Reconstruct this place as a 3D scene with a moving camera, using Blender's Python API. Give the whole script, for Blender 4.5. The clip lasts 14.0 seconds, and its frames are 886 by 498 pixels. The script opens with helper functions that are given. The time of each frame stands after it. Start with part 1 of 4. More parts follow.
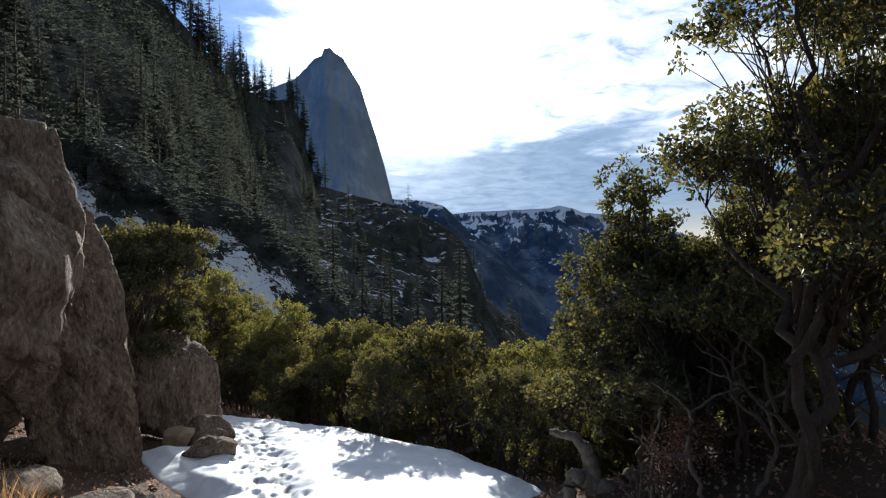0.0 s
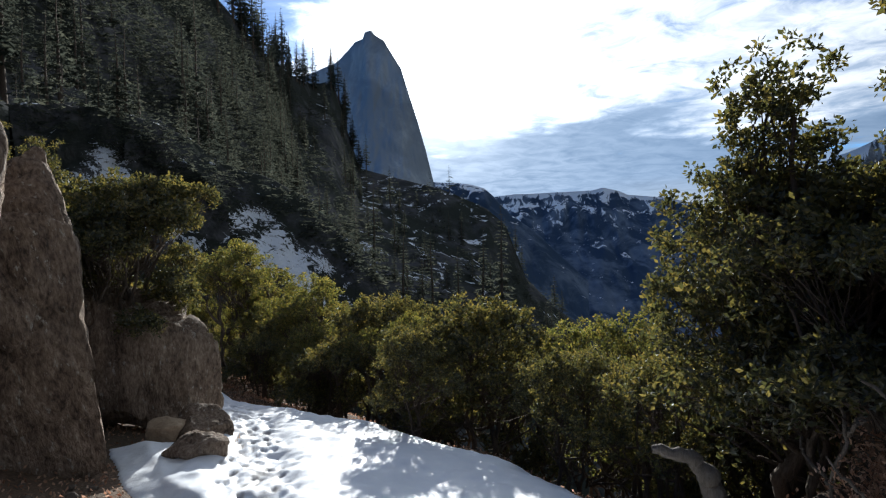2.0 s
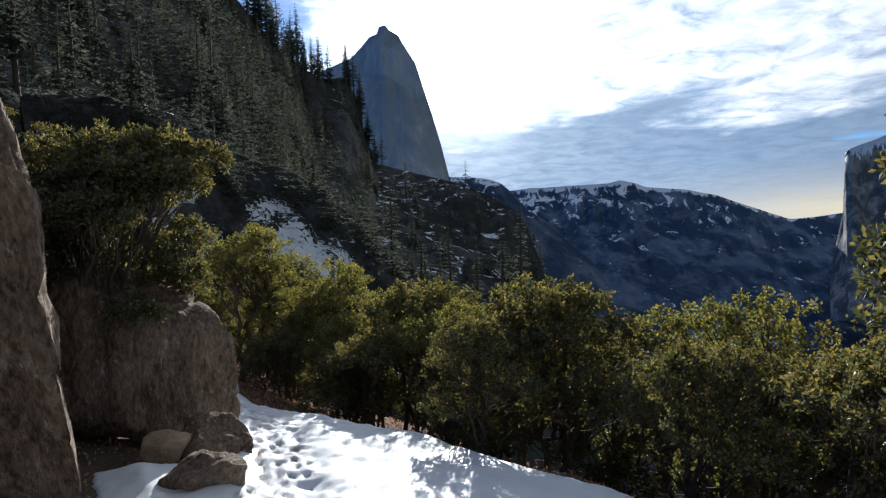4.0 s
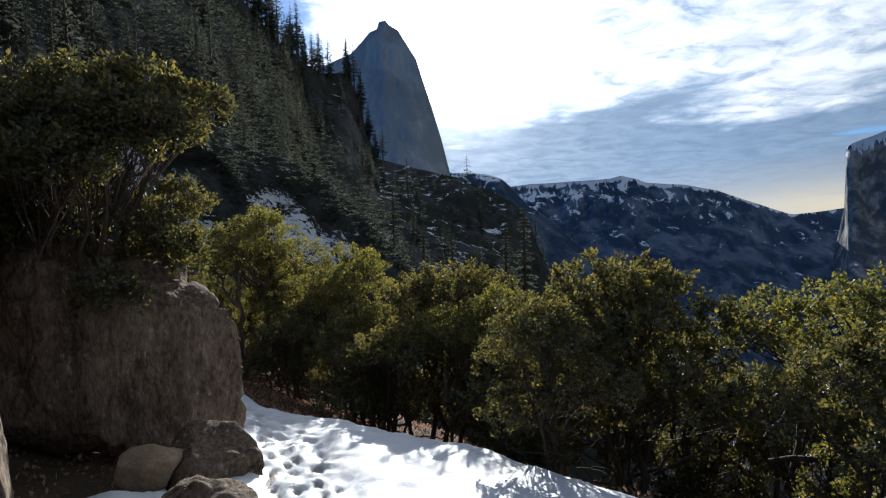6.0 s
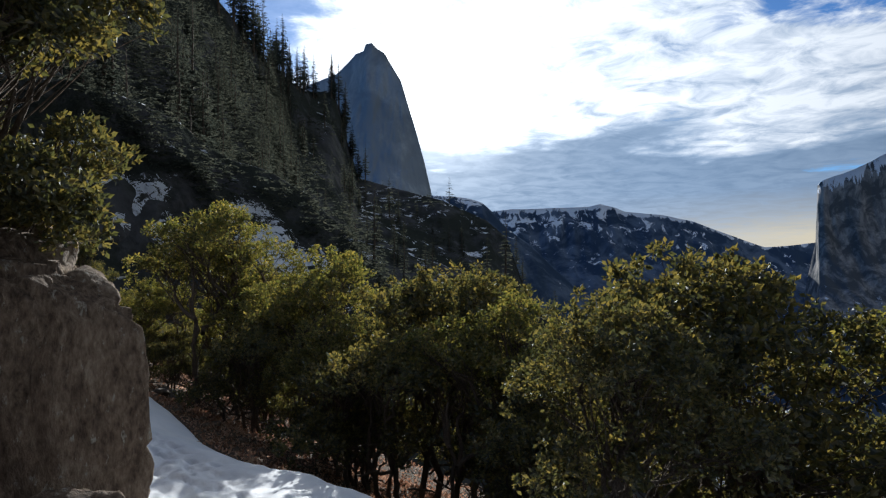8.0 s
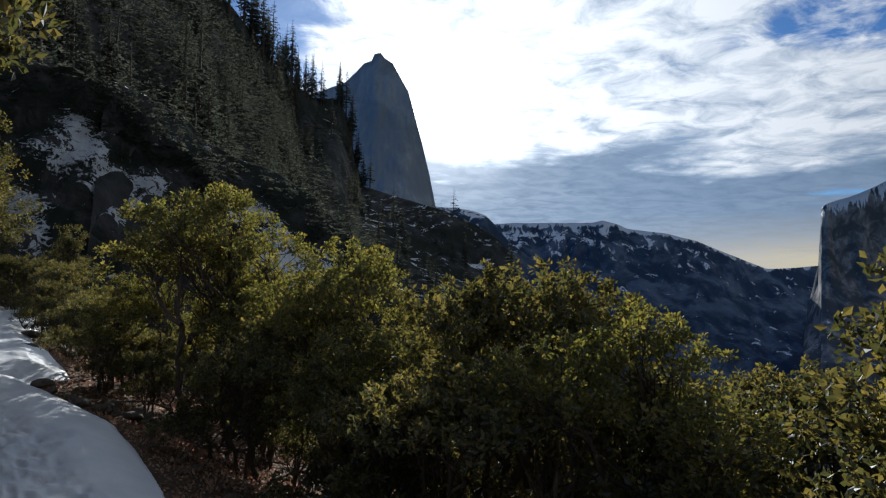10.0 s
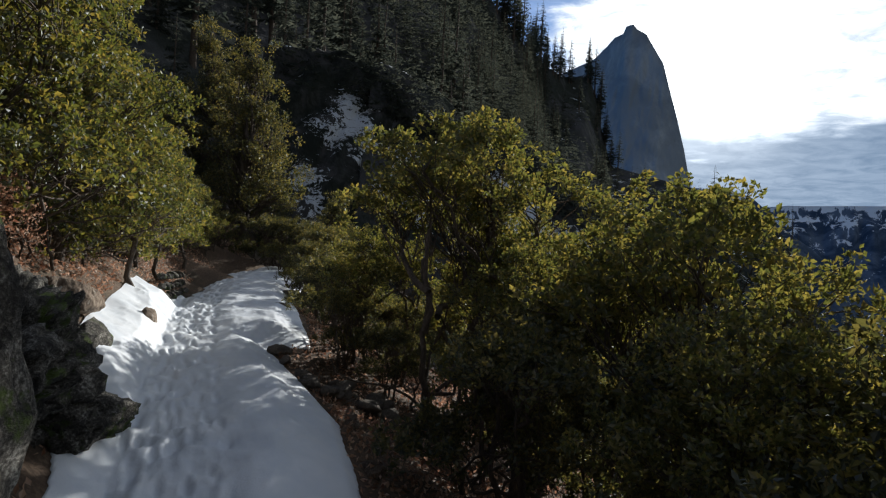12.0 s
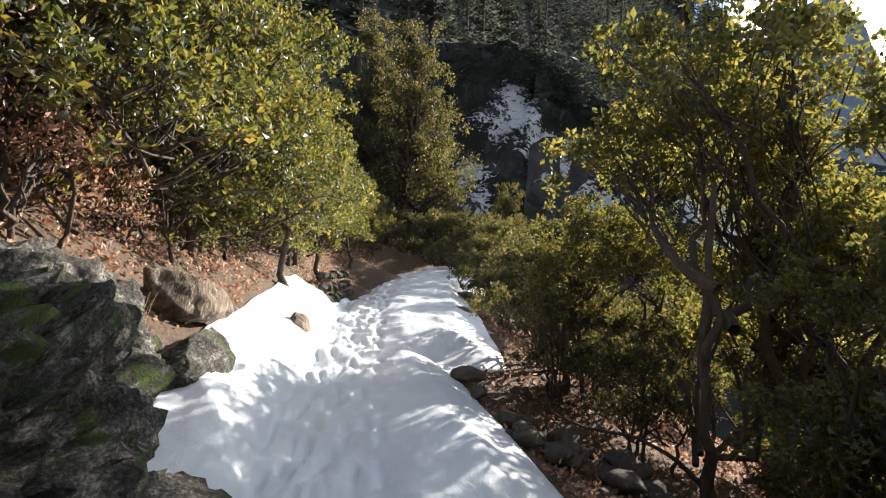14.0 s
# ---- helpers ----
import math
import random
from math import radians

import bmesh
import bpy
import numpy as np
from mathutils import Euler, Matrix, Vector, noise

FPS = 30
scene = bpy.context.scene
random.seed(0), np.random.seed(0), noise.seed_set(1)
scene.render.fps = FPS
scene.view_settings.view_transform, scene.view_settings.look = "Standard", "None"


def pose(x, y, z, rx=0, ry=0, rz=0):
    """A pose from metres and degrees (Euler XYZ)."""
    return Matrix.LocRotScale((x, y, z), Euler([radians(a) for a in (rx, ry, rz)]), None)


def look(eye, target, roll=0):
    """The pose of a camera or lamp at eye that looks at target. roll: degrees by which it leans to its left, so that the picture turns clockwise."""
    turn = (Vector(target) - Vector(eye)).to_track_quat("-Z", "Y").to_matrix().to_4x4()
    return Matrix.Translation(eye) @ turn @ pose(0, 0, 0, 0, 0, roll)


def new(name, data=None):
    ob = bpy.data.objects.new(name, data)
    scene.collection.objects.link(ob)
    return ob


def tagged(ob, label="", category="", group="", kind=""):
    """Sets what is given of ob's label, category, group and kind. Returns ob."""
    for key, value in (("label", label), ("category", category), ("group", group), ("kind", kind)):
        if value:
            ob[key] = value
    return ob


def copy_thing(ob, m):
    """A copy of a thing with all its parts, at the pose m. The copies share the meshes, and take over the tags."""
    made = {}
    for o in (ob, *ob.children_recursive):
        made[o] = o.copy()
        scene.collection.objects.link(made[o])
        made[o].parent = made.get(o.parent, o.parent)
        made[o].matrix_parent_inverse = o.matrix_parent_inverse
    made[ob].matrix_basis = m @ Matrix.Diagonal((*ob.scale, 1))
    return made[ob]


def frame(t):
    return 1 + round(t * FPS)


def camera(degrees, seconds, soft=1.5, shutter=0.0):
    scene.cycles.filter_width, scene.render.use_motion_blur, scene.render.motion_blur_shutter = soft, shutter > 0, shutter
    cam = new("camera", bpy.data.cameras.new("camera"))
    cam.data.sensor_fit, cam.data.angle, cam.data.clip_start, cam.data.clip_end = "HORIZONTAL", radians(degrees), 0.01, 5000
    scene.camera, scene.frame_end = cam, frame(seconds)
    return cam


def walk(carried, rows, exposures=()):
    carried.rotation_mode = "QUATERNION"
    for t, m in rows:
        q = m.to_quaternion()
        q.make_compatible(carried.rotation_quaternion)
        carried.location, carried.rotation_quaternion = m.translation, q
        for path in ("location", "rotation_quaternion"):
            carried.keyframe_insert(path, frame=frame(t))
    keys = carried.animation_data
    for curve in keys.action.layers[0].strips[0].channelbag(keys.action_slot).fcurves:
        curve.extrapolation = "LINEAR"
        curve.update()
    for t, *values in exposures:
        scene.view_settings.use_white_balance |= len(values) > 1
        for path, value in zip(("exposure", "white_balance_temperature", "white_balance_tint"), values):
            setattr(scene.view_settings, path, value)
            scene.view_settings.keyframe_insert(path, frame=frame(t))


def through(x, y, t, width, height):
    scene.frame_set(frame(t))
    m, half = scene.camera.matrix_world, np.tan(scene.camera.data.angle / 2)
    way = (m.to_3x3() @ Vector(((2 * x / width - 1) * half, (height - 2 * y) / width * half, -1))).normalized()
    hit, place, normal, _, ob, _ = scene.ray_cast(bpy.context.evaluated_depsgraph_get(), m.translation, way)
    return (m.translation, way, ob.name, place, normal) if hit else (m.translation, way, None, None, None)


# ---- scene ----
cam = camera(74.7, 14.0, 1.2)
# seconds, place in metres, turn in degrees
PATH = [
    (0.0, 0.0, 0.025, 2.022, 90.95, 1.35, -0.08),
    (0.5, -0.054, 0.547, 1.914, 90.81, 1.51, -0.52),
    (1.0, -0.009, 1.097, 1.842, 90.43, 1.19, -0.35),
    (1.5, -0.035, 1.768, 1.712, 89.63, 1.33, 1.99),
    (2.0, -0.064, 2.346, 1.585, 89.39, 1.35, 3.97),
    (2.5, -0.261, 2.82, 1.501, 89.37, 1.49, 4.75),
    (3.0, -0.467, 3.318, 1.406, 89.24, 1.77, 5.52),
    (3.5, -0.7, 3.844, 1.303, 89.09, 1.92, 5.53),
    (6.0, -1.737, 5.925, 0.847, 88.56, 2.07, 5.57),
    (6.5, -1.896, 6.36, 0.754, 89.52, 1.89, 5.22),
    (7.0, -1.99, 6.93, 0.667, 90.04, 1.43, 4.65),
    (7.5, -2.079, 7.488, 0.549, 90.43, 0.87, 4.06),
    (10.0, -3.263, 10.527, 0.233, 91.88, -1.46, 3.69),
    (10.5, -3.362, 11.178, 0.176, 92.26, -1.30, 7.80),
    (11.0, -3.584, 11.954, 0.166, 91.83, -1.80, 14.32),
    (11.5, -4.164, 12.876, 0.049, 90.44, -2.73, 21.16),
    (12.0, -4.847, 13.728, -0.189, 89.13, -3.34, 27.27),
    (12.5, -5.500, 14.444, -0.373, 89.41, -3.24, 32.98),
    (13.0, -6.075, 15.046, -0.480, 89.31, -2.72, 38.98),
    (13.5, -6.618, 15.500, -0.564, 89.12, -2.04, 42.40),
    (14.0, -7.009, 15.727, -0.549, 88.85, -1.62, 42.92),
]
walk(cam, [(t, pose(x, y, z, rx, ry, rz)) for t, x, y, z, rx, ry, rz in PATH], [(0, 0.5, 5850, 8), (3.5, 0.48, 5850, 8), (6.5, 0.35, 5850, 8), (10.0, 0.0, 5900, 8), (11.5, -0.12, 5950, 8), (12.5, 0.4, 6150, 8), (13.1, 0.82, 6300, 9), (13.5, 1.0, 6400, 10), (14, 1.35, 6400, 10)])

# ---- light ----
SUN_AZ, SUN_EL = -3.2, 15.9  # degrees from straight ahead, above level
sun_way = Vector((math.sin(radians(SUN_AZ)) * math.cos(radians(SUN_EL)), math.cos(radians(SUN_AZ)) * math.cos(radians(SUN_EL)), math.sin(radians(SUN_EL))))
sun = new("sun", bpy.data.lights.new("sun", "SUN"))
sun.data.energy, sun.data.angle, sun.data.color = 5.6, radians(0.6), (1.0, 0.93, 0.82)
sun.matrix_world = look((0, 0, 0), -sun_way)


def nodes_of(owner):
    owner.use_nodes = True
    tree = owner.node_tree
    tree.nodes.clear()

    def add(kind, ins=None, **settings):
        n = tree.nodes.new(kind)
        for k, v in settings.items():
            setattr(n, k, v)
        for k, v in (ins or {}).items():
            if isinstance(v, bpy.types.NodeSocket):
                tree.links.new(v, n.inputs[k])
            else:
                n.inputs[k].default_value = v
        return n
    return tree, add


def ramp(add, fac, stops):
    n = add("ShaderNodeValToRGB", {"Fac": fac})
    r = n.color_ramp
    while len(r.elements) < len(stops):
        r.elements.new(0.5)
    for e, (p, c) in zip(r.elements, stops):
        e.position, e.color = p, (*c, 1) if len(c) == 3 else c
    return n.outputs["Color"]


def grey(v):
    return (v, v, v)


def build_sky():
    world = bpy.data.worlds.new("sky")
    scene.world = world
    tree, add = nodes_of(world)

    def m(op, a, b=0.0, c=0.0, clamp=False):
        return add("ShaderNodeMath", {0: a, 1: b, 2: c}, operation=op, use_clamp=clamp).outputs[0]
    way = add("ShaderNodeTexCoord").outputs["Generated"]
    sep = add("ShaderNodeSeparateXYZ", {0: way}).outputs
    sky = add("ShaderNodeTexSky", sky_type="NISHITA", sun_disc=False, sun_elevation=radians(SUN_EL), sun_rotation=radians(SUN_AZ), altitude=1500.0, air_density=1.0, dust_density=0.6).outputs[0]
    up = m("ADD", m("MAXIMUM", sep[2], 0.0), 0.09)
    flat = add("ShaderNodeCombineXYZ", {0: m("DIVIDE", sep[0], up), 1: m("DIVIDE", sep[1], up), 2: 0.0}).outputs[0]
    big = add("ShaderNodeTexNoise", {"Vector": flat, "Scale": 0.9, "Detail": 6.0, "Roughness": 0.55, "Distortion": 0.3}).outputs[0]
    fine = add("ShaderNodeTexNoise", {"Vector": flat, "Scale": 4.5, "Detail": 7.0, "Roughness": 0.62, "Distortion": 0.5}).outputs[0]
    level = sep[2]
    # nearness to the veiled sun
    dot = add("ShaderNodeVectorMath", {0: way, 1: tuple(sun_way)}, operation="DOT_PRODUCT").outputs["Value"]
    near = m("POWER", m("MAXIMUM", dot, 0.0), 34.0)
    core = m("POWER", m("MAXIMUM", dot, 0.0), 220.0)
    # clear patches open above and on the shady hillside's end of the sky
    cover = m("ADD", m("MULTIPLY", big, 1.5), m("MULTIPLY", fine, 0.55))
    cover = m("ADD", cover, m("MULTIPLY", near, 0.42))
    cover = m("ADD", cover, m("MULTIPLY", m("SUBTRACT", 0.17, level, clamp=True), 2.2))
    ahead = ramp(add, dot, [(0.45, grey(0.30)), (0.92, grey(1.15))])
    west = m("MULTIPLY", m("ADD", sep[0], 0.08), 1.0)
    cover = m("ADD", cover, m("MINIMUM", west, 0.10))
    mask = ramp(add, m("MULTIPLY", cover, 0.5), [(0.43, grey(0.0)), (0.50, grey(1.0))])
    # thick low bank of cloud under the sun, broken and lighter higher up
    height = ramp(add, m("ADD", level, m("MULTIPLY", m("SUBTRACT", big, 0.5), 0.30)), [(0.0, grey(0.30)), (0.06, grey(0.22)), (0.17, grey(0.16)), (0.215, grey(0.85)), (0.5, grey(0.9))])
    texture = ramp(add, fine, [(0.34, grey(0.45)), (0.60, grey(1.12))])
    tone = m("MULTIPLY", height, texture)
    tint = ramp(add, tone, [(0.0, (0.16, 0.24, 0.36)), (0.3, (0.33, 0.42, 0.55)), (0.9, (0.95, 0.96, 0.98))])
    band = ramp(add, m("ADD", level, m("MULTIPLY", m("SUBTRACT", fine, 0.5), 0.05)), [(0.025, grey(0.75)), (0.06, grey(0.25)), (0.10, grey(0.0))])
    tint = add("ShaderNodeMixRGB", {"Fac": m("MULTIPLY", band, m("MAXIMUM", m("MULTIPLY", m("SUBTRACT", sep[0], 0.15), 3.0, clamp=True), 0.0)), "Color1": tint, "Color2": (0.95, 0.78, 0.5, 1)}).outputs[0]
    tint = add("ShaderNodeVectorMath", {0: tint, 1: ahead}, operation="MULTIPLY").outputs[0]
    glow = m("ADD", m("MULTIPLY", near, m("MULTIPLY", tone, 1.3)), m("MULTIPLY", core, 1.6))
    base = add("ShaderNodeVectorMath", {0: sky, 1: (0.045, 0.07, 0.105)}, operation="MULTIPLY").outputs[0]
    mixed = add("ShaderNodeMixRGB", {"Fac": mask, "Color1": base, "Color2": tint}).outputs[0]
    warm = add("ShaderNodeCombineXYZ", {0: glow, 1: m("MULTIPLY", glow, 0.98), 2: m("MULTIPLY", glow, 0.93)}).outputs[0]
    final = add("ShaderNodeVectorMath", {0: mixed, 1: warm}, operation="ADD").outputs[0]
    back = add("ShaderNodeBackground", {"Color": final, "Strength": 0.8})
    add("ShaderNodeOutputWorld", {0: back.outputs[0]})


build_sky()


# ---- materials ----
def noise_node(add, vec, scale, detail=5.0, rough=0.55, distort=0.0):
    return add("ShaderNodeTexNoise", {"Vector": vec, "Scale": scale, "Detail": detail, "Roughness": rough, "Distortion": distort}).outputs[0]


def surface(name, stops, scale, rough=0.85, bump=0.4, fine=8.0, grain=0.35, spots=None, stretch=(1, 1, 1), dist=0.02, woods=False):
    """A mineral or woody surface: two scales of tone, relief, and optional spots of a second colour."""
    mat = bpy.data.materials.new(name)
    tree, add = nodes_of(mat)
    co = add("ShaderNodeTexCoord").outputs["Object"]
    co = add("ShaderNodeMapping", {"Vector": co, "Scale": stretch}).outputs[0]
    a = noise_node(add, co, scale, 6.0, 0.62, 0.1)
    b = noise_node(add, co, scale * fine, 6.0, 0.65)
    mix = add("ShaderNodeMath", {0: b, 1: grain, 2: add("ShaderNodeMath", {0: a, 1: 1 - grain}, operation="MULTIPLY").outputs[0]}, operation="MULTIPLY_ADD").outputs[0]
    col = ramp(add, mix, stops)
    if spots:
        tone, size, low, high = spots
        s = noise_node(add, co, size, 5.0, 0.7, 0.15)
        fac = ramp(add, s, [(low, grey(0.0)), (high, grey(1.0))])
        col = add("ShaderNodeMixRGB", {"Fac": fac, "Color1": col, "Color2": (*tone, 1)}).outputs[0]
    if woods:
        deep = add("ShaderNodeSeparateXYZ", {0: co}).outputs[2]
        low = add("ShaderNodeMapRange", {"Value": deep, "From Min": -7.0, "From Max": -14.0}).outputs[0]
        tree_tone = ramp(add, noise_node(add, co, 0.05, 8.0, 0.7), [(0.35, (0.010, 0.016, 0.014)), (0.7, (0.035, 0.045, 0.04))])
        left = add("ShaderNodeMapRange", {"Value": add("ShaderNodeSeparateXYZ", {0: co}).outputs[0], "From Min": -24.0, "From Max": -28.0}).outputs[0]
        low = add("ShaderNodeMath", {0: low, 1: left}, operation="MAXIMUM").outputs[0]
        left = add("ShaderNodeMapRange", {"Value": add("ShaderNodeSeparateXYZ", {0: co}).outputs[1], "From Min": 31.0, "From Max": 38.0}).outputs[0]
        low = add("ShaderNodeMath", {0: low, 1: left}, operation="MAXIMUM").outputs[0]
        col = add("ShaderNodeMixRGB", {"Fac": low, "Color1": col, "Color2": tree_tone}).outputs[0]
    tiny = noise_node(add, co, scale * fine * 3.5, 4.0, 0.7)
    rel = add("ShaderNodeMath", {0: tiny, 1: 0.16, 2: mix}, operation="MULTIPLY_ADD").outputs[0]
    nor = add("ShaderNodeBump", {"Height": rel, "Strength": bump, "Distance": dist}).outputs[0]
    bs = add("ShaderNodeBsdfPrincipled", {"Base Color": col, "Roughness": rough, "Normal": nor, "Specular IOR Level": 0.3})
    add("ShaderNodeOutputMaterial", {0: bs.outputs[0]})
    return mat


def leaf_material(name, low, mid, high, through=0.52, gloss=0.05, value=2.2):
    mat = bpy.data.materials.new(name)
    tree, add = nodes_of(mat)
    rnd = add("ShaderNodeNewGeometry").outputs["Random Per Island"]
    ob = add("ShaderNodeObjectInfo").outputs["Random"]
    co = add("ShaderNodeTexCoord").outputs["Object"]
    big = noise_node(add, co, 1.3, 3.0)
    f = add("ShaderNodeMath", {0: rnd, 1: 0.75, 2: add("ShaderNodeMath", {0: big, 1: 0.75, 2: -0.27}, operation="MULTIPLY_ADD").outputs[0]}, operation="MULTIPLY_ADD").outputs[0]
    f = add("ShaderNodeMath", {0: ob, 1: 0.12, 2: f}, operation="MULTIPLY_ADD").outputs[0]
    col = ramp(add, f, [(0.1, low), (0.5, mid), (0.95, high)])
    d = add("ShaderNodeBsdfDiffuse", {"Color": col}).outputs[0]
    lit = add("ShaderNodeHueSaturation", {"Color": col, "Hue": 0.48, "Saturation": 1.1, "Value": value}).outputs[0]
    t = add("ShaderNodeBsdfTranslucent", {"Color": lit}).outputs[0]
    a = add("ShaderNodeMixShader", {0: through, 1: d, 2: t}).outputs[0]
    g = add("ShaderNodeBsdfGlossy", {"Color": (0.9, 0.95, 1.0, 1), "Roughness": 0.5}).outputs[0]
    b = add("ShaderNodeMixShader", {0: gloss, 1: a, 2: g}).outputs[0]
    add("ShaderNodeOutputMaterial", {0: b})
    return mat


def snow_material():
    mat = bpy.data.materials.new("snow")
    tree, add = nodes_of(mat)
    co = add("ShaderNodeTexCoord").outputs["Object"]
    a = noise_node(add, co, 2.2, 5.0, 0.6)
    b = noise_node(add, co, 60.0, 4.0, 0.7)
    h = add("ShaderNodeMath", {0: b, 1: 0.25, 2: a}, operation="MULTIPLY_ADD").outputs[0]
    dirt = ramp(add, noise_node(add, co, 14.0, 6.0, 0.75), [(0.66, grey(0.0)), (0.74, grey(0.5))])
    col = ramp(add, a, [(0.3, (0.70, 0.74, 0.80)), (0.7, (0.82, 0.84, 0.87))])
    col = add("ShaderNodeMixRGB", {"Fac": dirt, "Color1": col, "Color2": (0.45, 0.41, 0.36, 1)}).outputs[0]
    tread = add("ShaderNodeAttribute", attribute_name="tread").outputs["Fac"]
    mud = add("ShaderNodeMath", {0: tread, 1: noise_node(add, co, 9.0, 5.0, 0.7)}, operation="MULTIPLY").outputs[0]
    mud = ramp(add, mud, [(0.20, grey(0.0)), (0.46, grey(0.8))])
    col = add("ShaderNodeMixRGB", {"Fac": mud, "Color1": col, "Color2": (0.30, 0.28, 0.26, 1)}).outputs[0]
    nor = add("ShaderNodeBump", {"Height": h, "Strength": 0.6, "Distance": 0.03}).outputs[0]
    bs = add("ShaderNodeBsdfPrincipled", {"Base Color": col, "Roughness": 0.55, "Normal": nor, "Specular IOR Level": 0.35})
    add("ShaderNodeOutputMaterial", {0: bs.outputs[0]})
    return mat


def hill_material(name, rock_low, rock_high, snow_amount, scale, green=(0.03, 0.04, 0.025), fields=(), warp=3.0, line=None):
    """Far rock and scrub with snow lying on the flatter ledges."""
    mat = bpy.data.materials.new(name)
    tree, add = nodes_of(mat)
    co = add("ShaderNodeTexCoord").outputs["Object"]
    a = noise_node(add, co, scale, 8.0, 0.65, 0.5)
    streak = add("ShaderNodeMapping", {"Vector": co, "Scale": (1.0, 1.0, 0.22)}).outputs[0]
    b = noise_node(add, streak, scale * 4.0, 8.0, 0.7)
    rock = ramp(add, b, [(0.3, rock_low), (0.7, rock_high)])
    fac = ramp(add, a, [(0.42, grey(0.0)), (0.54, grey(1.0))])
    col = add("ShaderNodeMixRGB", {"Fac": fac, "Color1": rock, "Color2": (*green, 1)}).outputs[0]
    up = add("ShaderNodeSeparateXYZ", {0: add("ShaderNodeNewGeometry").outputs["Normal"]}).outputs[2]
    s = noise_node(add, streak if line else co, scale * 3.0, 7.0, 0.72, 0.8)
    if line:  # snow lies above a height
        high = add("ShaderNodeMapRange", {"Value": add("ShaderNodeSeparateXYZ", {0: co}).outputs[2], "From Min": line[0], "From Max": line[1], "To Min": -0.16, "To Max": 0.03}).outputs[0]
        s = add("ShaderNodeMath", {0: s, 1: high}, operation="ADD").outputs[0]
    s = add("ShaderNodeMath", {0: up, 1: 0.35, 2: s}, operation="MULTIPLY_ADD").outputs[0]
    sf = ramp(add, s, [(0.93 - snow_amount, grey(0.0)), (0.96 - snow_amount, grey(1.0))])
    for x, y, z, size in fields:  # snowfields lying on the slope
        v = add("ShaderNodeVectorMath", {0: co, 1: (x, y, z)}, operation="SUBTRACT").outputs[0]
        v = add("ShaderNodeVectorMath", {0: v, 1: (1.3, 0.9, 0.8)}, operation="MULTIPLY").outputs[0]
        far = add("ShaderNodeVectorMath", {0: v}, operation="LENGTH").outputs["Value"]
        n = noise_node(add, co, warp / size, 8.0, 0.7, 1.0)
        far = add("ShaderNodeMath", {0: n, 1: -4.2 * size, 2: far}, operation="MULTIPLY_ADD").outputs[0]
        spot = add("ShaderNodeMath", {0: far, 1: -1.5 * size}, operation="LESS_THAN").outputs[0]
        sf = add("ShaderNodeMath", {0: sf, 1: spot}, operation="MAXIMUM").outputs[0]
    if fields:  # rocks and scrub breaking through the snow
        bare = ramp(add, noise_node(add, co, 0.55, 6.0, 0.7, 0.6), [(0.40, grey(0.0)), (0.44, grey(1.0))])
        sf = add("ShaderNodeMath", {0: sf, 1: bare}, operation="MULTIPLY").outputs[0]
    col = add("ShaderNodeMixRGB", {"Fac": sf, "Color1": col, "Color2": (0.80, 0.85, 0.92, 1)}).outputs[0]
    nor = add("ShaderNodeBump", {"Height": b, "Strength": 0.8, "Distance": 1.5}).outputs[0]
    bs = add("ShaderNodeBsdfPrincipled", {"Base Color": col, "Roughness": 0.95, "Normal": nor, "Specular IOR Level": 0.0})
    add("ShaderNodeOutputMaterial", {0: bs.outputs[0]})
    return mat


# snow lying on the wooded slope: x, y, z, size
FIELDS = [(-23.5, 38, 6, 3), (-22, 33, 3, 2)]
GRANITE = surface("granite", [(0.36, (0.05, 0.037, 0.028)), (0.46, (0.18, 0.13, 0.095)), (0.57, (0.33, 0.255, 0.19)), (0.68, (0.50, 0.42, 0.33))], 2.2, 0.92, 1.0, 7.0, 0.55, spots=((0.46, 0.43, 0.37), 9.0, 0.60, 0.66), stretch=(1.5, 1.5, 0.6), dist=0.14)
MOSSY = surface("mossy_rock", [(0.42, (0.028, 0.026, 0.023)), (0.51, (0.09, 0.082, 0.07)), (0.57, (0.21, 0.195, 0.17)), (0.63, (0.45, 0.43, 0.38))], 7.0, 0.95, 1.0, 7.0, 0.5, spots=((0.07, 0.10, 0.02), 3.0, 0.53, 0.6), dist=0.08)
STONE = surface("loose_stone", [(0.32, (0.06, 0.05, 0.042)), (0.55, (0.16, 0.135, 0.11)), (0.72, (0.34, 0.29, 0.24))], 5.0, 0.92, 1.0, 7.0, 0.45, dist=0.05)
TAN = surface("tan_stone", [(0.3, (0.18, 0.13, 0.085)), (0.5, (0.33, 0.25, 0.17)), (0.7, (0.5, 0.4, 0.29))], 3.0, 0.9, 1.0, 8.0, 0.4, dist=0.04)
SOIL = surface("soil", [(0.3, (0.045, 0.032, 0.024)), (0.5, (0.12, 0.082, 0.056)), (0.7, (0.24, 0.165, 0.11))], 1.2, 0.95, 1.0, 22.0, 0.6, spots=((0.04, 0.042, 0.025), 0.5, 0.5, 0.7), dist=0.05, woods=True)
BARK = surface("bark", [(0.3, (0.035, 0.026, 0.02)), (0.7, (0.17, 0.135, 0.105))], 5.0, 0.95, 1.0, 5.0, 0.5, stretch=(3, 3, 0.8), dist=0.03)
DEADWOOD = surface("dead_wood", [(0.3, (0.07, 0.058, 0.047)), (0.7, (0.28, 0.245, 0.205))], 5.0, 0.9, 1.0, 5.0, 0.5, stretch=(4, 4, 0.7), dist=0.03)
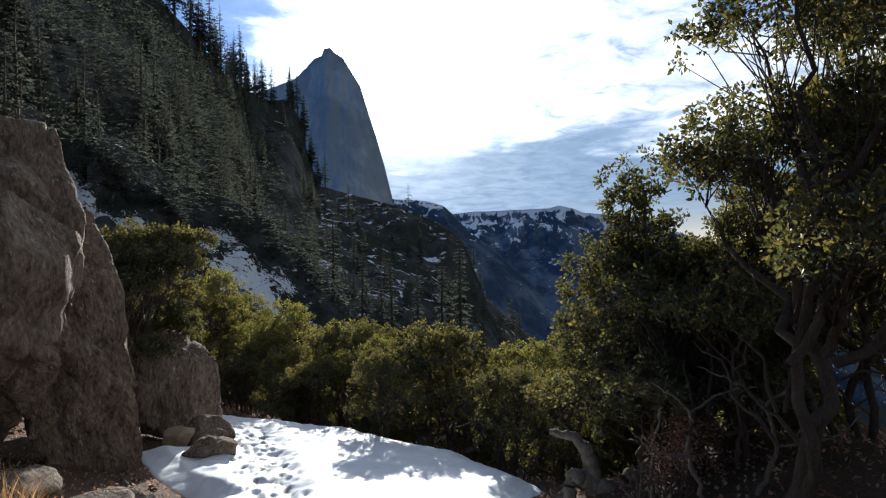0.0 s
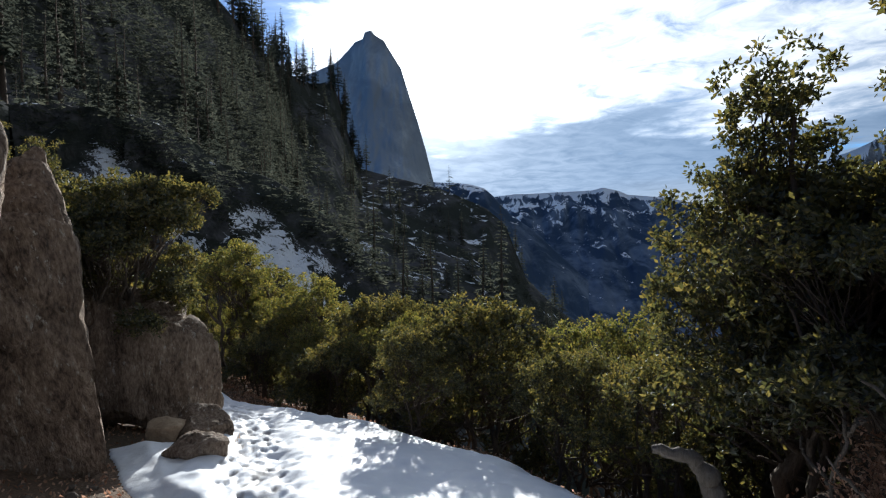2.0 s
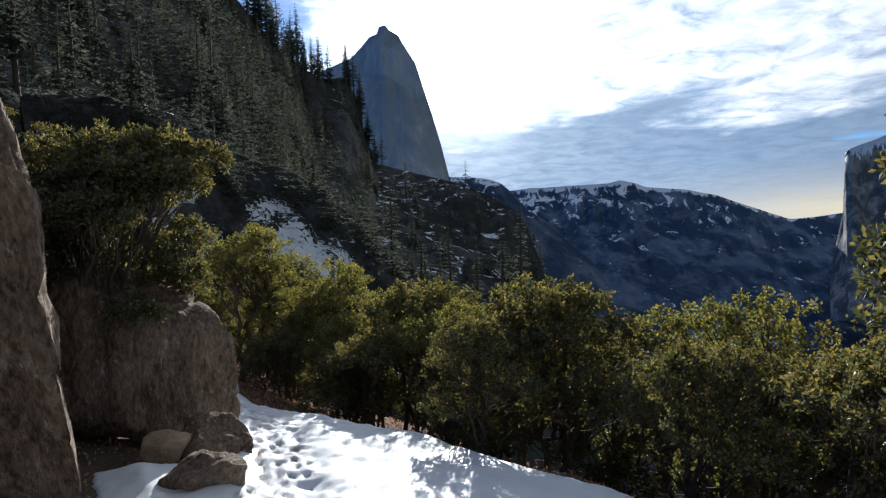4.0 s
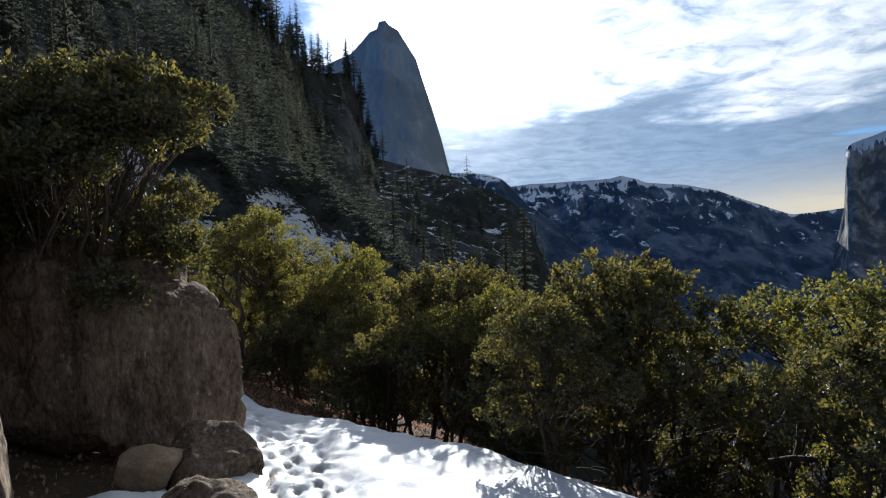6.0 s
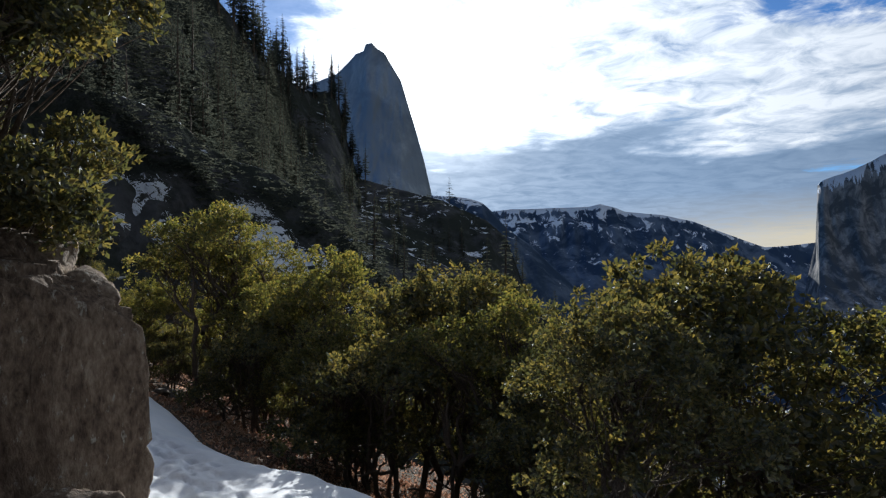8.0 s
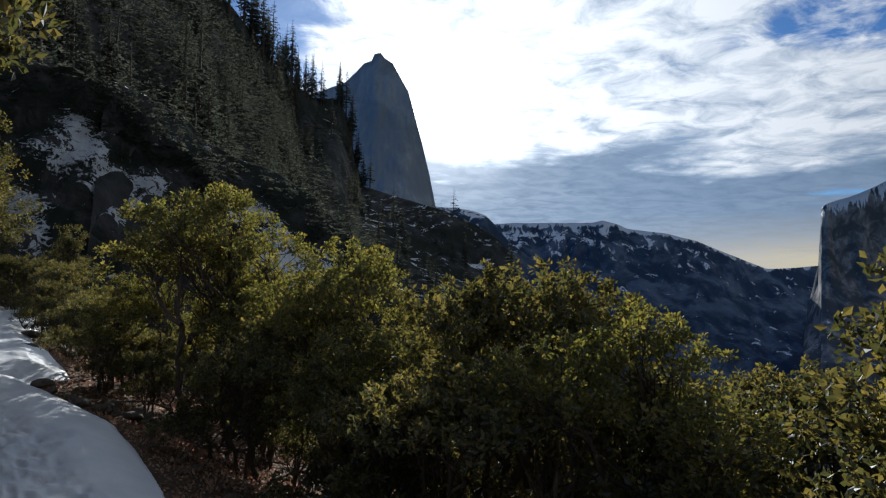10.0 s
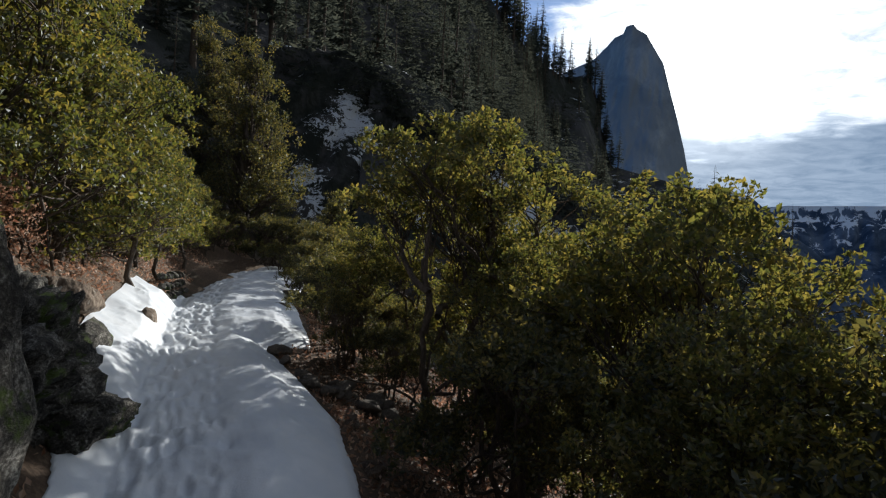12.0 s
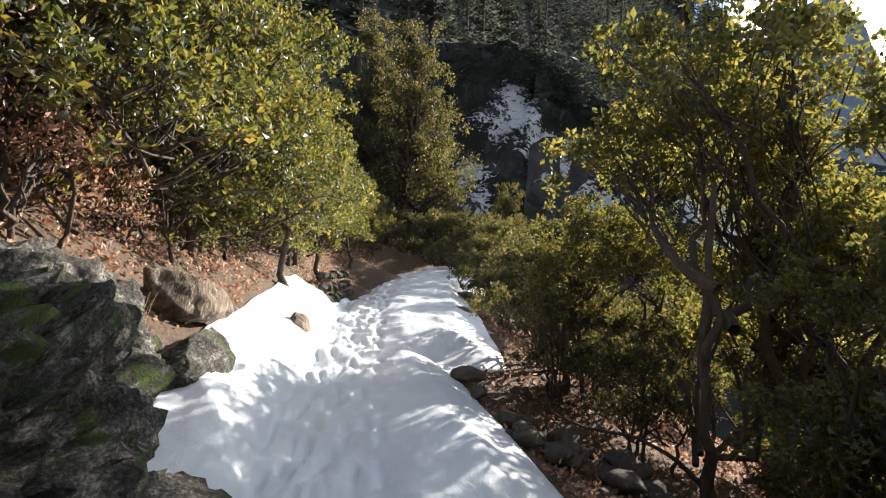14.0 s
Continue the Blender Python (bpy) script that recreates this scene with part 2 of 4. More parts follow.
OAK = leaf_material("oak_leaf", (0.021, 0.026, 0.012), (0.056, 0.060, 0.019), (0.15, 0.13, 0.035), value=2.05)
# The oak leaf again, with sunlit brightness put into its colours.
OAK_LIT = leaf_material("lit_oak_leaf", (0.028, 0.035, 0.012), (0.076, 0.083, 0.02), (0.16, 0.14, 0.035), value=2.7)
LAUREL = leaf_material("bright_leaf", (0.028, 0.038, 0.011), (0.074, 0.084, 0.019), (0.17, 0.145, 0.034), value=2.2)
NEEDLE = leaf_material("needle", (0.025, 0.030, 0.026), (0.042, 0.049, 0.041), (0.07, 0.074, 0.056), 0.35, 0.0)
DRYLEAF = leaf_material("dry_leaf", (0.15, 0.08, 0.045), (0.30, 0.19, 0.115), (0.50, 0.37, 0.26), 0.3, 0.03)
GRASS = leaf_material("dry_grass", (0.20, 0.13, 0.06), (0.36, 0.25, 0.12), (0.5, 0.38, 0.2), 0.3, 0.03)
SNOW = snow_material()
HILL = hill_material("wooded_hill", (0.045, 0.047, 0.052), (0.12, 0.122, 0.126), 0.04, 0.035, (0.04, 0.046, 0.04), FIELDS)
GULLY_SNOW = [(-30.9, 47.9, 9.5, 1.5), (-30.2, 47.6, 8.2, 1.9), (-29.9, 46.2, 6.5, 1.6), (-29.2, 47.5, 6.7, 1.7), (-28.1, 47.3, 5.1, 1.9), (-27.2, 48.2, 4.9, 1.9), (-26.4, 49.7, 5.3, 1.6), (-26.8, 47.0, 3.4, 1.8), (-25.6, 48.1, 3.1, 1.6), (-24.0, 48.2, 1.6, 1.6), (-31.4, 45.5, 6.9, 1.1), (-30.1, 43.2, 3.0, 1.5), (-29.1, 42.4, 1.1, 1.6), (-30.7, 43.2, 3.5, 1.0), (-28.6, 42.1, 0.2, 1.3)]
TALUS_SNOW = [(-22.5, 57.8, 4.6, 2.0), (-22.9, 55.5, 3.6, 2.0), (-21.6, 58.8, 4.5, 1.3), (-19.8, 56.7, 2.1, 2.6), (-18.1, 56.4, 0.8, 2.6), (-19.0, 54.6, 0.4, 2.8), (-16.3, 57.3, -0.0, 1.7), (-16.7, 54.2, -1.3, 2.4), (-15.5, 52.9, -2.8, 2.2), (-22.1, 50.5, 0.3, 2.0), (-21.4, 49.2, -1.0, 1.6), (-20.1, 53.8, 0.7, 2.6), (-15.3, 58.4, -0.2, 1.2), (-17.2, 55.2, -0.4, 2.2), (-27.9, 53.5, 8.6, 1.4), (-29.2, 49.2, 8.2, 1.3)]
GULLY = hill_material("gully_snow", (0.045, 0.046, 0.048), (0.14, 0.14, 0.14), 0.05, 0.3, (0.04, 0.046, 0.04), GULLY_SNOW, warp=2.6)
TALUS = hill_material("snowy_talus", (0.045, 0.047, 0.052), (0.12, 0.122, 0.126), 0.05, 0.12, (0.04, 0.046, 0.04), TALUS_SNOW, warp=3.6)
# Granite paled and blued: the haze before it is painted into its colour.
SPIRE_HAZED = hill_material("hazed_spire_rock", (0.24, 0.29, 0.36), (0.44, 0.50, 0.56), 0.0, 0.012, (0.26, 0.31, 0.37))
# Distance haze is put in as blue rock and scrub colours.
FAR_HAZED = hill_material("far_ridge", (0.09, 0.125, 0.185), (0.17, 0.215, 0.29), 0.165, 0.006, (0.045, 0.072, 0.12), line=(-150.0, 250.0))
CLIFF = hill_material("far_cliff", (0.13, 0.135, 0.15), (0.48, 0.46, 0.43), 0.19, 0.014, (0.11, 0.12, 0.13), line=(60.0, 360.0))


# ---- shapes ----
def mesh_of(name, verts, faces, material, smooth=True):
    me = bpy.data.meshes.new(name)
    verts = np.asarray(verts, dtype=np.float32)
    faces = np.asarray(faces, dtype=np.int32)
    k = faces.shape[1]
    me.vertices.add(len(verts))
    me.vertices.foreach_set("co", verts.ravel())
    me.loops.add(faces.size)
    me.loops.foreach_set("vertex_index", faces.ravel())
    me.polygons.add(len(faces))
    me.polygons.foreach_set("loop_start", np.arange(0, faces.size, k, dtype=np.int32))
    me.polygons.foreach_set("use_smooth", np.full(len(faces), smooth))
    me.update(calc_edges=True)
    me.validate()
    me.materials.append(material)
    return me


def grid_faces(rows, cols):
    i = np.arange(rows * cols).reshape(rows, cols)
    return np.stack([i[:-1, :-1], i[:-1, 1:], i[1:, 1:], i[1:, :-1]], -1).reshape(-1, 4)


def lumps(x, y, seed, size, octaves=4):
    """Smooth value noise on arrays, about -1 to 1."""
    out, amp, tot = np.zeros(np.broadcast(x, y).shape), 1.0, 0.0
    for o in range(octaves):
        table = np.random.default_rng(seed * 31 + o).uniform(-1, 1, (256, 256))
        u, v = x / size * 2 ** o + 7.3 * o, y / size * 2 ** o + 3.1 * o
        iu, iv = np.floor(u).astype(int), np.floor(v).astype(int)
        fu, fv = u - iu, v - iv
        fu, fv = fu * fu * (3 - 2 * fu), fv * fv * (3 - 2 * fv)
        g = lambda a, b: table[(iu + a) % 256, (iv + b) % 256]
        out = out + amp * ((g(0, 0) * (1 - fu) + g(1, 0) * fu) * (1 - fv) + (g(0, 1) * (1 - fu) + g(1, 1) * fu) * fv)
        tot, amp = tot + amp, amp * 0.5
    return out / tot


# ---- lie of the land ----
TY = [-25, 0, 3, 5.9, 7.5, 10.7, 12, 12.9, 13.7, 14.5, 15.7, 17.8, 19.8, 21.75, 23, 25, 30]
TX = [1.5, 0.1, -0.4, -1.6, -2.1, -3.4, -3.9, -4.4, -5.1, -5.9, -7.2, -9.7, -12.0, -14.2, -15.6, -17.6, -21]
TZ = [4.5, 0.5, -0.15, -0.9, -1.25, -1.58, -1.64, -1.74, -1.92, -2.07, -2.2, -2.09, -2.05, -2.0, -1.98, -1.95, -1.8]


def smooth_line(y, ys, vs):
    out = 0
    for o, w in ((-1.2, 0.15), (-0.6, 0.22), (0, 0.26), (0.6, 0.22), (1.2, 0.15)):
        out = out + w * np.interp(y + o, ys, vs)
    return out


def side(x, y):
    """Metres to the right of the trail's middle."""
    xc = smooth_line(y, TY, TX)
    slope = (smooth_line(y + 0.3, TY, TX) - smooth_line(y - 0.3, TY, TX)) / 0.6
    return (x - xc) / np.sqrt(1 + slope ** 2)


def land(x, y, rough=True):
    x, y = np.asarray(x, float), np.asarray(y, float)
    d, z = side(x, y), smooth_line(y, TY, TZ)
    right = np.clip((y - 7.3) / 3.2, 0, 1)
    r = np.maximum(d - np.interp(y, [5, 7.5, 8.5, 11, 12.5, 14, 16, 18.5, 20.4, 22, 26], [2.6, 2.7, 3.4, 3.1, 1.9, 1.1, 0.95, 1.3, 1.1, 1.9, 2.0]), 0)
    z = z + 0.36 * (1 - right) * np.minimum(r, 2.5) - 0.5 * right * np.minimum(r, 5) - 0.6 * np.clip(r - 5, 0, 900) - 0.42 * np.clip(y - 30, 0, 120)
    l = np.maximum(-d - np.interp(y, [12, 15.5], [1.15, 0.5]), 0)
    bank = 0.25 + 0.7 * np.clip((y - 12.5) / 3.5, 0, 1)
    z = z + bank * np.minimum(l, 4) + 0.45 * np.clip(l - 4, 0, 30)
    if rough:
        off = np.clip((np.abs(d) - 1.0) / 1.5, 0.12, 1)
        z = z + off * (0.10 * lumps(x, y, 3, 1.1, 4) + 0.5 * np.clip((np.abs(d) - 4) / 8, 0, 1) * lumps(x, y, 4, 6.0, 3)) + np.clip((np.abs(d) - 20) / 40, 0, 1) * 6 * lumps(x, y, 5, 30.0, 4)
    return z


def height(x, y):
    return float(land(np.array([x]), np.array([y]))[0])


def spaced(lo, hi, near_lo, near_hi, step, far_count):
    a = near_lo - (near_lo - lo) * np.linspace(1, 0, far_count, endpoint=False) ** 2.4
    b = near_hi + (hi - near_hi) * np.linspace(0, 1, far_count + 1)[1:] ** 2.4
    return np.concatenate([a, np.arange(near_lo, near_hi + step / 2, step), b])


def build_ground():
    xs, ys = spaced(-900, 3500, -16, 6, 0.16, 50), spaced(-300, 4500, -1, 25, 0.16, 50)
    X, Y = np.meshgrid(xs, ys)
    Z = land(X, Y)
    Z = np.maximum(Z, -560 + 15 * lumps(X, Y, 6, 200.0, 3))
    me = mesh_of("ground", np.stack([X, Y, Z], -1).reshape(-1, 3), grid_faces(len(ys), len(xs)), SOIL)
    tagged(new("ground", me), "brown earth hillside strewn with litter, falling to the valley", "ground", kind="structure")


build_ground()


def snow_depth(s, d, y):
    """Depth of the trodden snow on the trail."""
    edge_r = np.interp(y, [5, 7.5, 8.3, 10, 12, 13, 14, 15, 16, 17, 18.5, 19.5, 20.4, 21.2, 23.4, 26], [2.7, 2.9, 3.5, 3.35, 2.1, 1.5, 1.1, 0.95, 0.95, 1.05, 1.35, 1.2, 1.05, 1.7, 2.0, 2.0]) + 0.14 * lumps(s, s * 0 + 3, 11, 1.6, 3)
    edge_l = np.interp(y, [5, 7, 8, 8.8, 9.3, 10, 10.4, 10.9, 11.5, 13.6, 15, 16, 16.6, 17, 17.4, 17.8, 18.7, 19.7, 20.6, 21.3, 21.6, 22.5, 23.5, 24.5, 27], [-0.9, -1.1, -1.0, -1.35, -1.65, -2.0, -2.05, -1.3, -1.25, -1.25, -0.8, -0.8, -0.85, -1.1, -1.35, -1.2, -1.25, -1.35, -1.5, -1.2, -0.65, -0.6, -0.5, -0.6, -0.7]) + np.where(y < 8, 0.4, 0.2) * lumps(s, s * 0 + 9, 12, 0.9, 3)
    m = np.minimum(edge_r - d, d - edge_l)
    m = np.minimum(m, (y - 4.8) * 0.8 + 0.4 * lumps(d, d * 0 + 5, 15, 1.0, 2))
    m = np.minimum(m, (31.0 - y) * 0.7 + 0.3 * lumps(d, d * 0 + 5, 16, 1.0, 2))
    return 0.24 * np.clip(m / 0.55 + 0.1, -0.6, 1.0) ** 1.0 + 0.05 * np.clip(m, 0, 1.5)


def build_snow():
    ys = np.arange(4.0, 31.6, 0.046)
    ds = np.arange(-2.9, 4.0, 0.046)
    D, Y = np.meshgrid(ds, ys)
    xc = smooth_line(ys, TY, TX)
    slope = np.gradient(xc, ys)
    n = 1 / np.sqrt(1 + slope ** 2)
    X = xc[:, None] + D * n[:, None]
    YY = Y - D * (slope * n)[:, None] * 0.0
    d = side(X, YY)
    h = snow_depth(YY, d, YY)
    # footprints, two lines of steps along the middle
    rng = np.random.default_rng(5)
    dent = np.zeros_like(h)
    for lane in (-0.2, 0.0, -0.34, 0.12, -0.1, -0.27, 0.3):
        y = 4.5 + rng.uniform(0, 0.5)
        while y < 30:
            c = lane + rng.normal(0, 0.07) - 0.1
            a = rng.normal(0, 0.2)
            i0, i1 = np.searchsorted(ys, (y - 0.4, y + 0.4))
            dy, dd = YY[i0:i1] - y, d[i0:i1] - c
            u, v = dy * math.cos(a) + dd * math.sin(a), -dy * math.sin(a) + dd * math.cos(a)
            q = (u / 0.10) ** 2 + (v / 0.042) ** 2
            dep = rng.uniform(0.018, 0.05)
            dent[i0:i1] = np.minimum(dent[i0:i1], -dep * np.exp(-q ** 2) + 0.012 * np.exp(-((np.sqrt(q) - 1.35) / 0.3) ** 2))
            y += rng.uniform(0.16, 0.55)
    trough = -0.07 * np.exp(-((d + 0.1) / 0.45) ** 4)
    up = np.clip(h / 0.15, 0, 1)
    Z = land(X, YY, False) + h + up * (dent + trough + 0.05 * lumps(X, YY, 21, 1.0, 4) + 0.034 * lumps(X, YY, 22, 0.24, 4) + 0.05 * np.exp(-((d + 0.1) / 0.45) ** 4) * lumps(X, YY, 23, 0.15, 3))
    Z = np.where(h < 0.0, land(X, YY, False) + h - 0.12, Z)
    tread = np.clip(0.9 * np.exp(-((d + 0.1) / 0.36) ** 4) * (0.55 + 0.6 * lumps(X, YY, 24, 0.35, 3)) + np.clip(-dent / 0.05, 0, 0.6), 0, 1)
    tread = tread * np.clip((13.5 - YY) / 2.5, 0.2, 1)  # dirtiest where the trail leaves the boulders
    me = mesh_of("snow", np.stack([X, YY, Z], -1).reshape(-1, 3), grid_faces(len(ys), len(ds)), SNOW)
    me.attributes.new("tread", "FLOAT", "POINT").data.foreach_set("value", tread.ravel().astype(np.float32))
    tagged(new("trail_snow", me), "packed white snow trodden with footprints along the trail", "snow", kind="structure")


build_snow()


def rock_mesh(name, size, seed, cuts=9, rough=0.06, detail=4, material=None, bulge=1.0, cracks=0.25, groove=0.10, chips=0, smoothness=1.0):
    """A boulder: a ball cut by random planes, then broken up by noise; it stands on z = 0."""
    rng = np.random.default_rng(seed)
    bm = bmesh.new()
    bmesh.ops.create_icosphere(bm, subdivisions=detail, radius=1.0)
    v = np.array([w.co[:] for w in bm.verts])
    f = np.array([[w.index for w in q.verts] for q in bm.faces])
    bm.free()
    v = np.sign(v) * np.abs(v) ** bulge
    for _ in range(cuts):
        n = rng.normal(size=3)
        n /= np.linalg.norm(n)
        c = rng.uniform(0.55, 0.85)
        over = np.maximum(v @ n - c, 0)
        v = v - over[:, None] * n * 0.93
    for _ in range(chips):  # small spalled faces
        n = rng.normal(size=3)
        n /= np.linalg.norm(n)
        reach = v @ n
        c = reach.max() - rng.uniform(0.03, 0.13)
        v = v - np.maximum(reach - c, 0)[:, None] * n * 0.97
    size = np.array(size)
    v = v * size / 2
    off = rng.uniform(-50, 50, 3)
    s = float(size.mean())
    for i in range(len(v)):
        p = Vector(v[i]) / s * 2.2 + Vector(off)
        k = noise.fractal(p, smoothness, 2.1, 6) * rough * s
        c = noise.noise(p * 0.7)
        near = noise.voronoi(p * 1.5 + Vector((0, 0, c)))[0]
        crack = max(0.0, 0.10 - (near[1] - near[0])) / 0.10
        flake = noise.cell(p * 2.3) * 0.012 * s
        v[i] += v[i] / (np.linalg.norm(v[i]) + 1e-6) * (k + flake * cracks * 2 - 0.07 * s * cracks * crack - groove * s * max(0, 0.12 - abs(c)) * 2)
    v[:, 2] -= v[:, 2].min()
    return mesh_of(name, v, f, material or GRANITE)


def boulder(name, x, y, size, seed, label, rz=0.0, lean=(0, 0), sink=0.15, category="boulder", group="", **kw):
    ob = new(name, rock_mesh(name, size, seed, **kw))
    ob.matrix_world = pose(x, y, height(x, y) - sink, lean[0], lean[1], rz)
    return tagged(ob, label, category, group)


def tube(path, radii, sides=7):
    """Verts and quads of a limb through the points of path."""
    path = np.asarray(path, float)
    t = np.gradient(path, axis=0)
    t /= np.linalg.norm(t, axis=1)[:, None] + 1e-9
    ref = np.where(np.abs(t[:, 2:3]) > 0.9, np.array([[1.0, 0, 0]]), np.array([[0, 0, 1.0]]))
    u = np.cross(t, ref)
    u /= np.linalg.norm(u, axis=1)[:, None]
    w = np.cross(t, u)
    a = np.linspace(0, 2 * np.pi, sides, endpoint=False)
    r = np.asarray(radii, float)[:, None, None]
    v = path[:, None, :] + r * (np.cos(a)[None, :, None] * u[:, None, :] + np.sin(a)[None, :, None] * w[:, None, :])
    i = np.arange(len(path) * sides).reshape(len(path), sides)
    j = np.roll(i, -1, axis=1)
    f = np.stack([i[:-1], j[:-1], j[1:], i[1:]], -1).reshape(-1, 4)
    return v.reshape(-1, 3), f


def joined(pieces):
    vs, fs, n = [], [], 0
    for v, f in pieces:
        vs.append(v)
        fs.append(f + n)
        n += len(v)
    return np.concatenate(vs), np.concatenate(fs)


def crooked(rng, a, b, steps, wobble, sag=0.0):
    a, b = np.asarray(a, float), np.asarray(b, float)
    s = np.linspace(0, 1, steps)[:, None]
    p = a + (b - a) * s
    n = np.cumsum(rng.normal(0, wobble, (steps, 3)), axis=0)
    n = n - s * n[-1]
    p = p + n * np.linalg.norm(b - a)
    p[:, 2] += sag * np.linalg.norm(b - a) * (s[:, 0] * (1 - s[:, 0])) * 4
    return p


def leaves(rng, centres, spread, count, length, width, droop=0.0):
    """Folded leaf blades round the tips of twigs: four corners each."""
    c = np.repeat(centres, count, axis=0)
    n = len(c)
    off = rng.normal(size=(n, 3))
    off /= np.linalg.norm(off, axis=1)[:, None] + 1e-9
    off *= (rng.uniform(0, 1, n) ** 0.5)[:, None] * spread
    p = c + off
    ax = rng.normal(size=(n, 3)) + off / spread * 0.8
    ax[:, 2] += 0.25 - droop
    ax /= np.linalg.norm(ax, axis=1)[:, None]
    sd = np.cross(ax, rng.normal(size=(n, 3)))
    sd /= np.linalg.norm(sd, axis=1)[:, None] + 1e-9
    k = rng.uniform(0.65, 1.3, n)[:, None]
    nr = np.cross(ax, sd)
    l, w = length * k, width * k
    v = np.stack([p, p + ax * l * 0.5 + sd * w * 0.5 + nr * w * 0.2, p + ax * l, p + ax * l * 0.5 - sd * w * 0.5 + nr * w * 0.2], 1)
    f = np.arange(n * 4).reshape(n, 4)
    return v.reshape(-1, 3), f


def oak_parts(seed, h, r, stems=4, clumps=260, per=42, leaf=(0.088, 0.048), low=0.0, lean=(0, 0), clump_r=0.21, cone=False, lobes_n=0, bare=6):
    """Limbs, twigs and leaves of a live oak of height h and crown radius r."""
    rng = np.random.default_rng(seed)
    limbs, twigs, tips, lobes = [], [], [], []
    for i in range(lobes_n or max(7, int(9 * r / 1.4))):
        a = rng.uniform(0, 2 * np.pi)
        z = rng.uniform(low + 0.08, 0.88)
        reach = (1.05 - z) if cone else math.sqrt(max(0.05, 1 - (z - 0.45) ** 2 / 0.36))
        q = r * 0.75 * reach * math.sqrt(rng.uniform(0.1, 1))
        size = r * rng.uniform(0.26, 0.46) * ((1.25 - z) if cone else 1.0)
        lobes.append((lean[0] * z + q * math.cos(a), lean[1] * z + q * math.sin(a), z * h, size))
    lobes.append((lean[0], lean[1], h - r * 0.25, r * 0.27))
    bases = [rng.normal(0, 0.05 + 0.07 * stems, 2) for _ in range(stems)]
    total = sum(q * q for *_, q in lobes)
    mains = []
    for b in bases:
        a = rng.uniform(0, 6.28)
        top = (lean[0] * 0.8 + b[0] + math.cos(a) * r * 0.25, lean[1] * 0.8 + b[1] + math.sin(a) * r * 0.25, h * rng.uniform(0.62, 0.85))
        p = crooked(rng, (b[0], b[1], -0.4), top, 14, 0.02, -0.03)
        r0 = (0.03 + 0.017 * h) * rng.uniform(0.75, 1.15) * (0.8 if stems < 3 else 0.7)
        limbs.append(tube(p, np.linspace(r0, 0.015, 14) * rng.uniform(0.9, 1.1, 14), 9))
        mains.append(p)
    for k, (x, y, z, q) in enumerate(lobes):
        m = mains[k % stems]
        j = int(np.clip(np.searchsorted(m[:, 2], z * rng.uniform(0.35, 0.7)), 2, 11))
        p = crooked(rng, m[j], (x, y, z), 9, 0.035, -0.06)
        limbs.append(tube(p, np.linspace(0.010 + 0.008 * h, 0.008, 9), 6))
        for _ in range(int(clumps * q * q / total) + 2):
            d = rng.normal(size=3)
            d /= np.linalg.norm(d)
            if d[2] < -0.25:
                d[2] *= -0.8
            e = np.array((x, y, z)) + d * q * (1.18 - 0.75 * rng.uniform() ** 2) * np.array((1, 1, 0.85))
            if e[2] < low * h:
                e[2] = low * h + rng.uniform(0, 0.3)
            tips.append(e)
            if rng.uniform() < 0.4:
                twigs.append(tube(crooked(rng, p[rng.integers(3, 9)], e, 4, 0.06), np.linspace(0.010, 0.003, 4), 3))
    for _ in range(bare):
        b = bases[rng.integers(stems)]
        a, z = rng.uniform(0, 6.28), rng.uniform(0.12, 0.4) * h
        e = (b[0] + r * 0.7 * math.cos(a), b[1] + r * 0.7 * math.sin(a), z + 0.3)
        limbs.append(tube(crooked(rng, (b[0], b[1], z * 0.5), e, 8, 0.06), np.linspace(0.022, 0.005, 8), 6))
    return limbs, joined(twigs), leaves(rng, np.array(tips), clump_r, per, *leaf)


def part(name, v, f, mat, parent, smooth=True, kind=""):
    ob = new(name, mesh_of(name, v, f, mat, smooth))
    ob.parent = parent
    return tagged(ob, kind=kind)


def plant(name, parts, crown_mat, label, category, wood_mat=None):
    root = new(name)
    limbs, twigs, crown = parts
    for i, (v, f) in enumerate(limbs):
        part("trunk" if i == 0 else "limb", v, f, wood_mat or BARK, root)
    part("twig_work", *twigs, wood_mat or BARK, root, kind="stuff")
    part("crown", *crown, crown_mat, root, False)
    return tagged(root, label, category)


def stand(x, y, rz=0.0, s=1.0, up=0.0):
    return pose(x, y, height(x, y) + up, 0, 0, rz) @ Matrix.Scale(s, 4)


def put_copies(first, spots, stands=False, up=0.0):
    """Stands a thing at the first spot and copies of it at the others: x, y, turn, size."""
    for i, (x, y, rz, s) in enumerate(spots):
        ob = first if i == 0 and not stands else copy_thing(first, Matrix())
        ob.matrix_basis = stand(x, y, rz, s, up)


